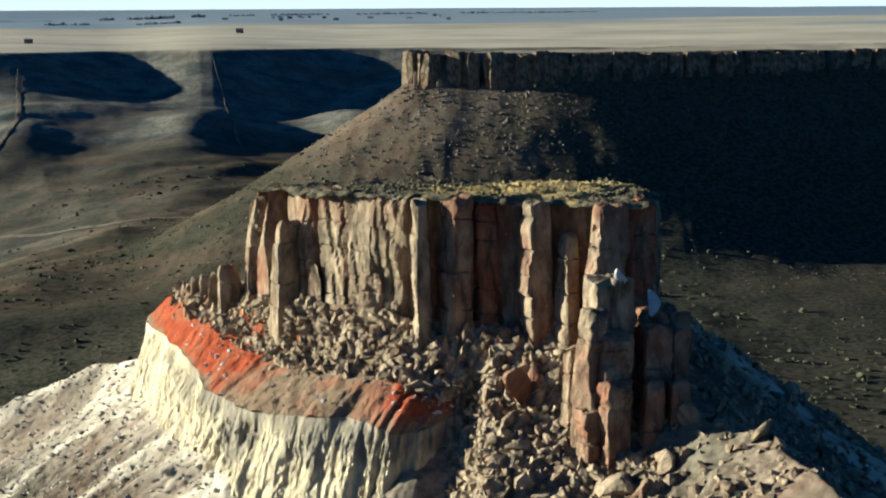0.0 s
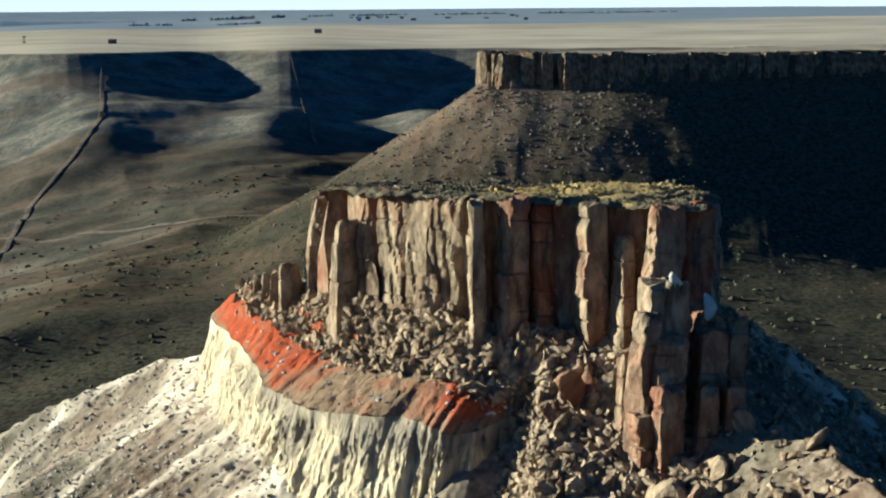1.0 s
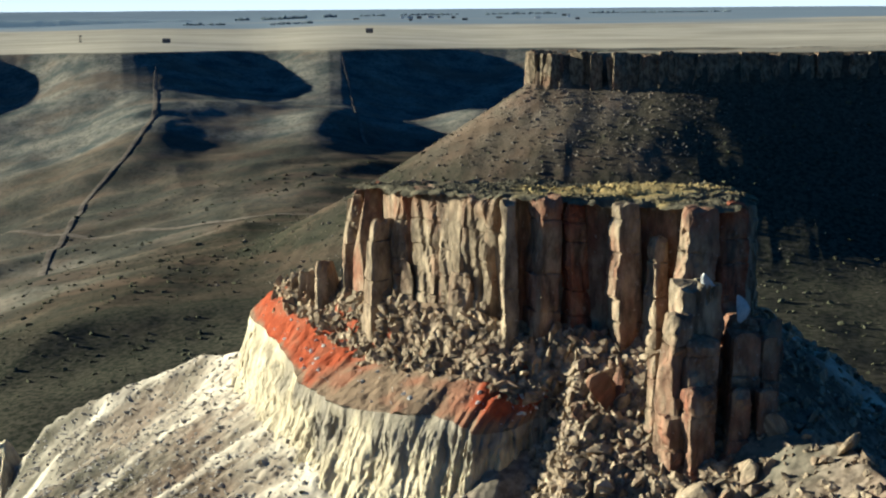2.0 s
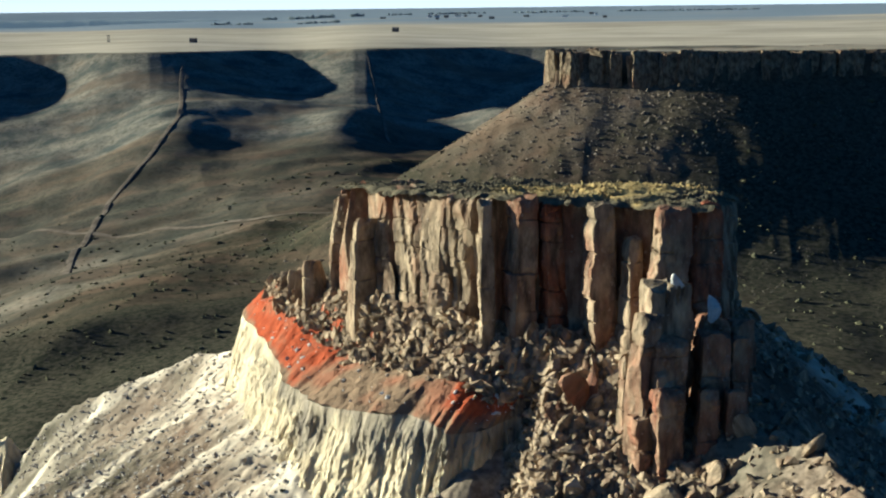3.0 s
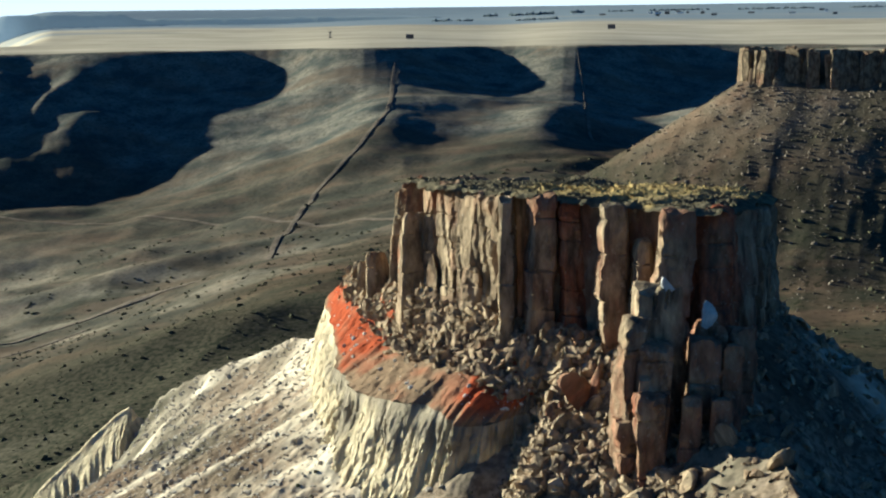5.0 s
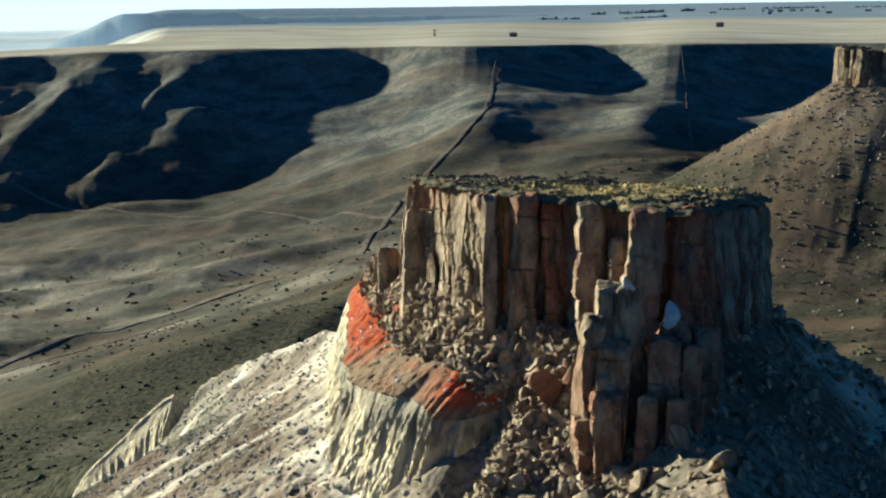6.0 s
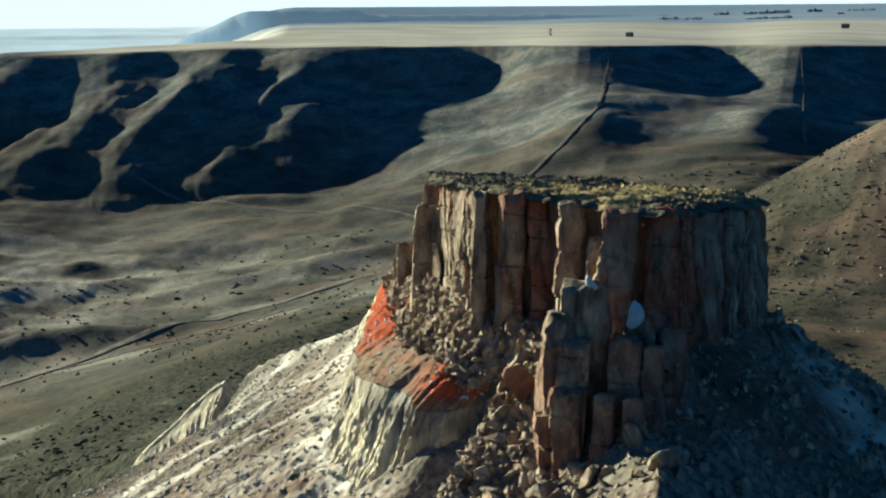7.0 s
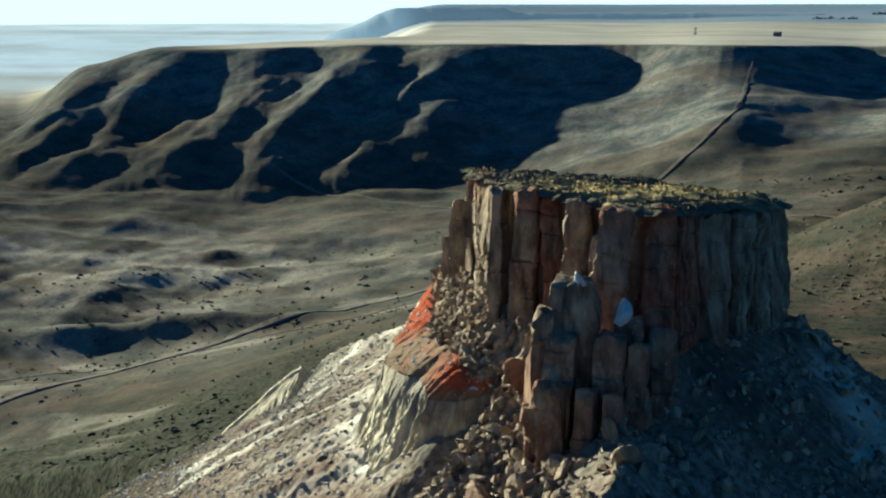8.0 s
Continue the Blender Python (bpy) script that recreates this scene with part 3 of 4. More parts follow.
def fin(crest, run, drop, seed, label):
    """A steep rilled clay fin: a crest line with a fluted face to each side."""
    c = along(crest, 160)
    tan = np.gradient(c[:, :2], axis=0)
    tan /= np.linalg.norm(tan, axis=1)[:, None]
    side = np.column_stack([-tan[:, 1], tan[:, 0], np.zeros(len(c))])
    u = np.linspace(-1, 1, 61)[:, None]
    m = np.linspace(0, 1, len(c))[None] * np.linalg.norm(c[-1] - c[0])
    p = c[None] + side[None] * (u * run)[..., None]
    rill = ridged((m + 0.6 * vnoise(m / 2, u * 2, seed)) / 1.3, u * 0.8 + 0 * m, seed, 2)
    p += side[None] * (np.sign(u) * rill * 0.2 * sstep(0.1, 0.5, np.abs(u)))[..., None]
    p[..., 2] -= drop * np.abs(u) ** 0.85 * (1 - 0.1 * rill * sstep(0.05, 0.4, np.abs(u))) + 0.12 * fbm(m / 2.5, u * 4, seed + 4, 2)
    ends = sstep(0, 0.16, np.linspace(0, 1, len(c))) * sstep(1, 0.7, np.linspace(0, 1, len(c)))
    p[..., 2] -= (1 - ends)[None] * drop * 0.7
    me = mesh_of("badland_fin", p.reshape(-1, 3), grid_faces(61, len(c)), CHALK, True)
    paint(me, "grey", np.full(p.shape[:2], 0.06))
    return tagged(new("badland_fin", me), label, "clay ridge")


fin([(-76.0, 143.0, 4.0), (-80.0, 141.4, 1.6), (-85.5, 138.0, -4.2), (-91.0, 134.5, -10.2), (-96.0, 131.5, -16.0)], 8.0, 6.5, 140, "pale rilled clay fin on the lower ridge")
fin([(-66.5, 135.2, 4.0), (-70.0, 132.6, 1.4), (-74.5, 129.0, -4.2), (-78.5, 126.0, -9.2), (-82.5, 123.0, -14.5)], 5.5, 4.4, 145, "small pale clay fin below the ridge")

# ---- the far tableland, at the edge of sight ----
FAR = make_plain("far_scarp_haze", (0.10, 0.11, 0.10), (0.15, 0.155, 0.14), 0.01, 1.0, 0.1)
# emission paints pale distance haze over the scarp, which gives no light itself
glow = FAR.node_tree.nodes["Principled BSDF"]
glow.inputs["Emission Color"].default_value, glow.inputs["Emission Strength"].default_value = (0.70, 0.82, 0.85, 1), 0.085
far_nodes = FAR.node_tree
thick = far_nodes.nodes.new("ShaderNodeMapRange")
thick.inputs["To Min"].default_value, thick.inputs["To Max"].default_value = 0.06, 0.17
links(far_nodes, [(attr(far_nodes, "haze_glow"), thick.inputs[0]), (thick.outputs[0], glow.inputs["Emission Strength"])])
az = np.radians(np.linspace(18, 52, 260))[None]
deg = np.degrees(az)
top = 33 + 17.5 * sstep(34.4, 35.2, deg) - 62 * sstep(40.0, 42.6, deg) - 85 * sstep(42, 45.5, deg) - 4 * sstep(26, 21, deg) - 40 * sstep(20.5, 18.2, deg) + 1.3 * vnoise(deg * 1.7, deg * 0, 150)
row = np.linspace(0, 1, 14)[:, None]
dist = 3550 + 500 * row + 15 * ridged(deg * 1.1, row * 0 + 0.2, 151, 3) * (1 - row)
zz = -70 + (top + 70) * sstep(0, 0.55, row) ** 0.8
# painted haze: thicker to the west and at the scarp's foot
haze_glow = sstep(37.5, 43, deg + 1.0 * vnoise(deg * 0.9, row * 3, 152)) * (1 - 0.4 * row) + 0.25 * sstep(0.6, 0.0, row) + 0 * dist
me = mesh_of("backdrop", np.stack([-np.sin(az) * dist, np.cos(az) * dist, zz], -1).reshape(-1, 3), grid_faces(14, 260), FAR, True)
paint(me, "haze_glow", haze_glow)
tagged(new("backdrop", me), "far tableland on the horizon, blue-grey haze glow painted in", "hills", kind="structure")


# sheet added over the lowland; its emission stands in for pale haze
MIST = make_plain("lowland_haze_glow", (0.40, 0.36, 0.25), (0.6, 0.55, 0.42), 0.004, 1.0, 0.0)
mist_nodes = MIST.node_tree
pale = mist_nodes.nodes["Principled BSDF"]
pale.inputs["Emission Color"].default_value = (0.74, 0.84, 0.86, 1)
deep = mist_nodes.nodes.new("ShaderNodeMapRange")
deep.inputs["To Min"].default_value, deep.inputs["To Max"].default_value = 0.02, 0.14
links(mist_nodes, [(attr(mist_nodes, "haze_glow"), deep.inputs[0]), (deep.outputs[0], pale.inputs["Emission Strength"])])
az = np.radians(np.linspace(39, 68, 110))[None]
dist = 2300 + (4860 - 2300) * np.linspace(0, 1, 70)[:, None] ** 1.2
bx, by = -np.sin(az) * dist, np.cos(az) * dist
lift = 5 * sstep(2300, 3000, dist) * sstep(39, 43, np.degrees(az)) - 3 * sstep(2600, 2300, dist) - 3 * sstep(42, 40, np.degrees(az))
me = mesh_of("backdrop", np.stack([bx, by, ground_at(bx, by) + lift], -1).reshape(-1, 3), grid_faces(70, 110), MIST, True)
# streaky strength of the added haze, growing with distance
paint(me, "haze_glow", np.clip(0.35 + 0.6 * fbm(bx / 1500 + 0.5 * by / 1500, by / 260 - bx / 300, 153, 4) + 0.7 * sstep(2600, 4500, dist), 0.0, 1.2) * sstep(2300, 3000, dist))
tagged(new("backdrop", me), "lowland beyond the plateau's edge under an added glowing haze", "lowland", kind="structure")


# ---- rock pieces ----
def column_mesh(name, w, d, z0, z1, seed, material, taper=0.08, lean=(0.0, 0.0), bulge=0.0, blocks=3.4, rough=1.0, facets=7, tilt=0.2, joint=0.13):
    """An upright rock column with flat faces, its front to -y: a chamfered block cracked across into pieces, with a broken top."""
    rs = np.random.RandomState(seed)
    corners = []
    for sx, sy, first in ((1, 1, 0), (-1, 1, 1), (-1, -1, 0), (1, -1, 1)):
        cw, cd = rs.uniform(0.08, 0.34) * w / 2, rs.uniform(0.08, 0.34) * d / 2
        jx, jy = rs.uniform(-0.07, 0.07) * w, rs.uniform(-0.07, 0.07) * d
        pair = [(sx * w / 2 + jx, sy * (d / 2 - cd) + jy), (sx * (w / 2 - cw) + jx, sy * d / 2 + jy)]
        corners += pair[::-1] if first else pair
    ring = []
    for (ax, ay), (bx, by) in zip(corners, corners[1:] + corners[:1]):
        m = max(int(math.hypot(bx - ax, by - ay) / 0.21), 2)
        ring += [(ax + (bx - ax) * k / m, ay + (by - ay) * k / m) for k in range(m)]
    px, py = np.array(ring).T
    n = len(px)
    nx, ny = np.roll(py, -1) - np.roll(py, 1), np.roll(px, 1) - np.roll(px, -1)
    size = np.hypot(nx, ny) + 1e-9
    nx, ny = nx / size, ny / size
    flip = np.sign(np.mean(nx * px + ny * py))
    nx, ny = (nx * flip)[None], (ny * flip)[None]
    high = z1 - z0
    cuts = []
    z = high - max(1.3, rs.uniform(0.3, 1.0) * blocks)
    while z > 0.6:
        cuts.append(z)
        z -= rs.uniform(0.45, 1.35) * blocks
    levels = np.unique(np.round(np.concatenate([np.arange(0, high, 0.36), [high], *[[c - 0.16, c - 0.05, c + 0.05, c + 0.16] for c in cuts]]), 3))
    levels = levels[(levels >= 0) & (levels <= high)]
    zz = levels[:, None] + 0 * px[None]
    t = zz / high
    part = np.searchsorted(np.sort(cuts), levels)[:, None].astype(np.int64)
    one = np.zeros_like(part)
    grow = 1 + taper * (0.5 - t) + bulge * np.exp(-(((t - 0.2) / 0.22) ** 2)) + 0.05 * lattice(part, one, seed)
    off = (fbm(px[None] / 1.5, zz / 2.4, seed, 4) + fbm(py[None] / 1.5, zz / 2.4, seed + 6, 4)) * 0.08 * rough + ridged((px[None] + 0.8 * py[None]) / 1.3 + 0.25 * zz, zz / 2.6, seed + 3, 3) * 0.05 * rough
    if w > 3.0:  # upright cracks in the broad faces
        slant = rs.uniform(-0.14, -0.03)
        for c in (rs.uniform(-0.35, -0.2), rs.uniform(-0.05, 0.08), rs.uniform(0.2, 0.38)):
            off = off - rs.uniform(0.3, 0.6) * np.exp(-(((px[None] - w * c - slant * (zz - 0.6 * high) - 0.35 * vnoise(zz / 2.2, 0 * zz + c * 9, seed + 11)) / 0.13) ** 2)) * sstep(-0.3, 0.2, vnoise(zz / 3.0, 0 * zz, seed + 12) + 0.3)
    off = off + 0.16 * rough * np.round(1.6 * vnoise((px[None] + 0.4 * zz) / 1.9, (zz - 0.5 * py[None]) / 2.6, seed + 13))
    for c in cuts:
        off = off - joint * np.exp(-(((zz - c - 0.1 * np.sin(px[None] * 1.2 + py[None] * 0.9 + seed)) / 0.07) ** 2))
    off = off - (0.12 + 0.3 * np.abs(vnoise(px[None] / 1.1, py[None] / 1.1, seed + 7))) * sstep(high - 0.7, high, zz) ** 2
    x = px[None] * grow + nx * off + 0.10 * lattice(part, one + 3, seed) + lean[0] * zz
    y = py[None] * grow + ny * off + 0.10 * lattice(part, one + 5, seed) + lean[1] * zz
    zz = zz + fbm(px[None] * 0.8 + seed, py[None] * 0.8 + 0 * zz, seed + 9, 3) * 0.28 * sstep(high - 2.0, high, zz)
    verts = np.stack([x, y, zz], -1).reshape(-1, 3)
    for _ in range(facets):  # broken faces
        a, tip = rs.uniform(0, 2 * np.pi), rs.uniform(-0.7 * tilt, 1.3 * tilt)
        nrm = np.array((math.cos(a), math.sin(a), tip))
        reach = abs(math.cos(a)) * w / 2 + abs(math.sin(a)) * d / 2
        mid = np.array((lean[0], lean[1], 1.0)) * rs.uniform(0.25, 1.0) * high
        verts -= np.maximum((verts - mid) @ nrm - reach * rs.uniform(0.72, 0.98), 0)[:, None] * nrm * 0.9
    edge = verts[-n:]
    mid = np.mean(edge, 0)
    inner = mid + (edge - mid) * (0.6, 0.6, 0.8) + (0, 0, 0.1)
    verts = np.vstack([verts, inner, [mid + (0, 0, 0.18)]])
    faces = grid_faces(len(levels) + 1, n, True)
    c, k = len(verts) - 1, np.arange(n)
    tops = [(int(c - n + i), int(c), int(c - n + (i + 1) % n)) for i in k]
    me = bpy.data.meshes.new(name)
    me.from_pydata(verts.tolist(), [], [tuple(int(i) for i in f) for f in faces] + tops)
    bm = bmesh.new()
    bm.from_mesh(me)
    bmesh.ops.recalc_face_normals(bm, faces=bm.faces)
    bm.to_mesh(me)
    bm.free()
    me.materials.append(material)
    return me


def boulder_mesh(name, seed, material, cuts=9, squash=0.8):
    rs = np.random.RandomState(seed)
    bm = bmesh.new()
    bmesh.ops.create_icosphere(bm, subdivisions=3, radius=1.0)
    p = np.array([v.co for v in bm.verts])
    for _ in range(cuts):
        nrm = rs.normal(size=3)
        nrm /= np.linalg.norm(nrm)
        lim = rs.uniform(0.24, 0.62)
        over = np.maximum(p @ nrm - lim, 0)
        p -= over[:, None] * nrm
    p += np.stack([fbm(p[:, 1] * 2 + k, p[:, 2] * 2 + p[:, 0], seed + k, 3) * 0.025 for k in range(3)], 1)
    p *= np.array((1, rs.uniform(0.6, 1.0), squash)) * 1.6
    for vert, co in zip(bm.verts, p):
        vert.co = co
    me = bpy.data.meshes.new(name)
    bm.to_mesh(me)
    bm.free()
    me.materials.append(material)
    return me


butte = tagged(new("rock_butte"), "flat-topped butte of brown and rust basalt columns", "butte")



def gold_at(x, y):
    """Where the turf on the flat top is straw-gold."""
    return 0.95 * sstep(1.1, 0.7, np.hypot((x - 4.0) / 9.5, (y - 104.5) / 10.0) + 0.3 * fbm(x / 2.4, y / 2.4, 124, 4))


# core and turf top
cap_ring = np.array([(p[0], p[1]) for p in along([(x, y, 0.0) for x, y in CAP] + [(*CAP[0], 0.0)], 220)])[:-1]
centre = cap_ring.mean(0)
rings = []
for k, (s, zt) in enumerate(((0.84, None), (0.84, 1), (0.835, 2), (0.7, 2), (0.4, 2), (0.1, 2))):
    q = centre + (cap_ring - centre) * s
    zz = np.full(len(q), 27.0) if zt is None else cap_top(q[:, 0], q[:, 1]) - (1.2 if zt == 1 else 0.35) + fbm(q[:, 0] / 2, q[:, 1] / 2, 120, 3) * 0.25
    rings.append(np.column_stack([q, zz]))
core_v = np.vstack(rings)
child("core", mesh_of("core", core_v, grid_faces(6, len(cap_ring), True)[:, ::-1], RUSTY), butte)

gx, gy = np.meshgrid(np.arange(-25, 16, 0.3), np.arange(88, 123, 0.3), indexing="xy")
d = poly_dist(gx, gy, CAP) + 0.15 + 0.6 * fbm(gx / 1.6, gy / 1.6, 121, 3)
gz = cap_top(gx, gy) + 0.1 + fbm(gx / 5, gy / 5, 122, 3) * 0.35 + fbm(gx / 0.7, gy / 0.7, 123, 2) * 0.12 - 0.55 * sstep(1.2, -0.3, d)
quads = grid_faces(gx.shape[0], gx.shape[1])[:, ::-1]
quads = quads[(d.ravel()[quads] > -0.2).all(1)]
used, inverse = np.unique(quads, return_inverse=True)
top_v = np.stack([gx, gy, gz], -1).reshape(-1, 3)[used]
turf_mesh = mesh_of("turf_top", top_v, inverse.reshape(quads.shape), TURF, True)
paint(turf_mesh, "gold", gold_at(top_v[:, 0], top_v[:, 1]))
child("turf_top", turf_mesh, butte, "olive and straw-yellow turf on the flat top")

# middle of the front face, width, depth, foot, top below the cap's surface, rusty, turn of the face
FRONT = [
    (-23.4, 113.2, 1.7, 2.4, 27.5, 0.5, 0, 14), (-21.2, 110.8, 2.7, 3.0, 27.0, 0.0, 1, 24), (-18.7, 106.2, 2.5, 2.3, 26.0, 3.0, 0, 32),
    (-17.0, 106.4, 3.2, 3.4, 28.0, 0.3, 1, -30), (-14.0, 103.6, 5.6, 3.4, 28.0, 0.0, 0, -44),
    (-11.0, 100.6, 3.0, 3.4, 28.5, 0.25, 0, -36), (-8.4, 98.6, 5.2, 3.4, 29.0, 0.0, 0, -38), (-6.5, 97.6, 1.9, 3.0, 29.0, 0.5, 1, 12),
    (-15.9, 104.3, 2.0, 1.5, 27.5, 6.5, 0, -30), (-10.4, 98.9, 2.2, 1.5, 28.0, 7.2, 0, -24),
    (-4.9, 94.3, 1.2, 3.0, 29.0, 0.0, 0, 14), (-2.2, 94.4, 2.5, 3.0, 29.5, 0.1, 1, 26), (0.6, 95.2, 2.0, 2.8, 30.0, 0.0, 2, 22),
    (4.6, 92.4, 1.9, 2.0, 33.0, 0.0, 0, 34), (6.4, 94.4, 2.4, 2.6, 31.5, 0.6, 1, 26), (7.1, 91.0, 1.7, 1.8, 31.0, 2.6, 0, 30),
    (12.4, 91.6, 3.0, 3.2, 31.0, 0.2, 2, 30), (13.9, 95.0, 3.2, 3.0, 31.0, 0.4, 2, 82),
    (14.3, 98.3, 3.4, 3.0, 31.0, 0.3, 1, 84), (14.9, 101.7, 3.4, 3.0, 30.0, 0.4, 0, 84), (15.6, 105.1, 3.4, 3.0, 30.0, 0.2, 0, 90), (15.4, 108.6, 3.4, 3.0, 29.0, 0.3, 0, 104), (13.8, 111.8, 3.4, 3.0, 28.0, 0.3, 0, 124),
]
LEANS = {0: (0.07, 0.0), 1: (0.06, 0.0), 2: (0.05, 0.02), 10: (-0.03, 0.0), 13: (0.0, 0.0)}
rk = np.random.RandomState(31)
for k, (x, y, w, dd, z0, dz, warm, turn) in enumerate(FRONT):
    a, push = radians(turn + rk.uniform(-3, 3)), rk.uniform(-0.25, 0.25)
    x, y = x - math.sin(a) * (dd / 2 + push), y + math.cos(a) * (dd / 2 + push)
    z1 = cap_top(x, y) - dz
    pillar = k == 13
    shape = column_mesh("column", w * (1.0 if 9 < k < 16 else rk.uniform(0.96, 1.06)), dd, 0, z1 - z0 - rk.uniform(0.0, 0.4), 200 + k, (BASALT, RUSTY, RED_ROCK)[warm], lean=LEANS.get(k, (rk.uniform(-0.02, 0.03), rk.uniform(0.0, 0.035))), rough=rk.uniform(0.7, 1.1), facets=3 if 9 < k < 14 else 7, tilt=0.08 if 9 < k < 14 else 0.2, joint=0.2, bulge=0.25 if pillar else 0.03, taper=-0.15 if pillar else 0.1)
    ob = child("column", shape, butte)
    ob.location, ob.rotation_euler = (x, y, z0), (0, 0, a)

# the back of the cap, coarser
for k, (x, y) in enumerate([(8.2, 114.2), (4.6, 116.2), (0.8, 118.0), (-3.4, 119.6), (-7.8, 120.2), (-12.4, 119.6), (-16.6, 118.8), (-20.4, 116.2)]):
    ob = child("column", column_mesh("column", 4.2, 4.0, 0, cap_top(x, y) - 28.2, 260 + k, BASALT), butte)
    ob.location = (x, y, 28.0)

# ---- the broken tower in front of the cap ----
tower = tagged(new("rock_tower"), "leaning tower of stacked rusty basalt blocks", "rock tower")
TOWER = [
    (9.2, 90.0, 2.7, 2.5, 30.0, 44.6, 1, 0.0, 0.01), (8.9, 85.0, 3.3, 3.0, 29.0, 40.0, 0, 0.0, 0.0), (6.2, 81.4, 1.7, 1.9, 25.0, 38.2, 0, 0.19, 0.05), (9.1, 83.2, 2.8, 2.4, 28.0, 36.8, 1, 0.02, 0.03),
    (9.2, 81.9, 2.3, 2.1, 26.0, 33.4, 1, 0.0, 0.0), (7.4, 82.2, 1.6, 1.8, 26.0, 31.4, 1, 0.04, 0.0), (6.3, 84.9, 1.5, 1.6, 29.0, 35.0, 0, 0.0, 0.0),
]
for k, (x, y, w, dd, z0, z1, warm, lx, ly) in enumerate(TOWER):
    ob = child("rock_block", column_mesh("rock_block", w, dd, 0, z1 - z0, 300 + k, RUSTY if warm else BASALT, lean=(lx, ly), blocks=4.0, rough=1.5, facets=5, tilt=0.08, joint=0.2), tower)
    ob.location, ob.rotation_euler = (x, y, z0), (0, 0, radians(30 + 7 * (k % 3 - 1)))
pillars = tagged(new("rock_tower"), "short split basalt pillars beside a leaning tower", "rock tower")
for k, (x, y, w, dd, z0, z1) in enumerate([(12.3, 84.6, 2.1, 2.0, 28.0, 36.9), (14.2, 85.4, 1.4, 1.5, 30.0, 36.4), (13.9, 82.6, 1.3, 1.4, 28.0, 33.4), (11.9, 82.2, 1.5, 1.6, 27.5, 33.0), (12.0, 87.6, 2.4, 2.2, 30.0, 37.3), (14.4, 88.4, 2.0, 2.0, 30.0, 36.6)]):
    ob = child("rock_block", column_mesh("rock_block", w * 1.12, dd * 1.12, 0, z1 - z0, 330 + k, RUSTY, lean=(0.03, 0.0), blocks=3.4, rough=1.2, facets=5, tilt=0.08, joint=0.2), pillars)
    ob.location, ob.rotation_euler = (x, y, z0), (0, 0, radians(18 + 8 * (k % 3 - 1)))
steps = tagged(new("rock_outcrop"), "low stepped basalt blocks at the cap's edge", "outcrop")
for k, (x, y, w, z0, z1) in enumerate([(-25.8, 115.4, 1.8, 27.0, 34.5), (-27.6, 117.0, 1.7, 27.0, 33.0), (-29.2, 119.0, 1.5, 26.5, 32.2), (-30.6, 121.0, 1.3, 27.0, 31.6)]):
    ob = child("rock_block", column_mesh("rock_block", w * 1.2, w * 1.2, 0, z1 - z0, 350 + k, BASALT), steps)
    ob.location = (x, y, z0)

# ---- the mesa's cliff ----
mesa = tagged(new("distant_mesa"), "long mesa rim of grey basalt columns in shade", "mesa")
rim_line = along([(-14.0, 584.0, 0), (-30.0, 573.0, 0), (-37.0, 561.0, 0), (-12.0, 551.0, 0), (20.0, 545.5, 0), (44.0, 547.0, 0), (76.0, 556.0, 0), (123.0, 570.0, 0), (165.0, 583.0, 0), (240.0, 606.0, 0)], 60)
rs = np.random.RandomState(5)
kinds = [column_mesh("column", 6.2, 5.8, 0, 16.5, 400 + k, GREY_ROCK, rough=1.1, blocks=5.0) for k in range(7)]
for k, (x, y, _) in enumerate(rim_line):
    ob = child("column", kinds[k % 7], mesa)
    ob.location = (x + rs.uniform(-2.0, 2.0), y + (rs.uniform(-1.5, 2.6) if x < 8 else rs.uniform(0.0, 1.4)), 23.4 + rs.uniform(-2.4, 0.5))
    ob.rotation_euler = (0, 0, rs.uniform(0, 6) if x < 8 else rs.uniform(0.1, 0.5))
    ob.scale = (rs.uniform(0.5, 1.35) if x < 8 else rs.uniform(1.0, 1.6), rs.uniform(0.6, 1.2), 1.0)

# ---- loose stone ----
from mathutils.bvhtree import BVHTree

solid = BVHTree.FromPolygons([tuple(p) for p in two.reshape(-1, 3)] + [tuple(p) for p in cl.reshape(-1, 3)], [tuple(f) for f in grid_faces(60, N)] + [tuple(f + two.size // 3) for f in grid_faces(rows_cliff, N)])


def surface(x, y):
    """The ground or the terrace, whichever lies higher."""
    g = ground_at(np.asarray(x, float), np.asarray(y, float))
    out = []
    for a, b, z in zip(x, y, g):
        hit = solid.ray_cast(Vector((a, b, 60.0)), Vector((0, 0, -1)))[0] if -45 < a < 6 and 80 < b < 142 else None
        out.append(max(z, hit.z) if hit else z)
    return np.array(out)


STONES = [boulder_mesh("boulder", 500 + k, (TALUS, BASALT, TALUS, RUSTY)[k % 4]) for k in range(10)]


def put_boulder(x, y, size, kind, z=None, sink=0.45, group="boulders at the butte's foot", label="angular brown basalt boulder on the talus", tilt=None):
    ob = new("boulder", STONES[kind % len(STONES)])
    z = surface([x], [y])[0] + size * (0.62 - sink) if z is None else z
    a, b, c = tilt or (rs.uniform(-0.7, 0.7), rs.uniform(-0.7, 0.7), rs.uniform(0, 6.28))
    ob.location, ob.rotation_euler = (x, y, z), (a, b, c)
    ob.scale = (size * rs.uniform(0.6, 1.2), size * rs.uniform(0.5, 1.0), size * rs.uniform(0.7, 1.6))
    return tagged(ob, label, "boulder", group)


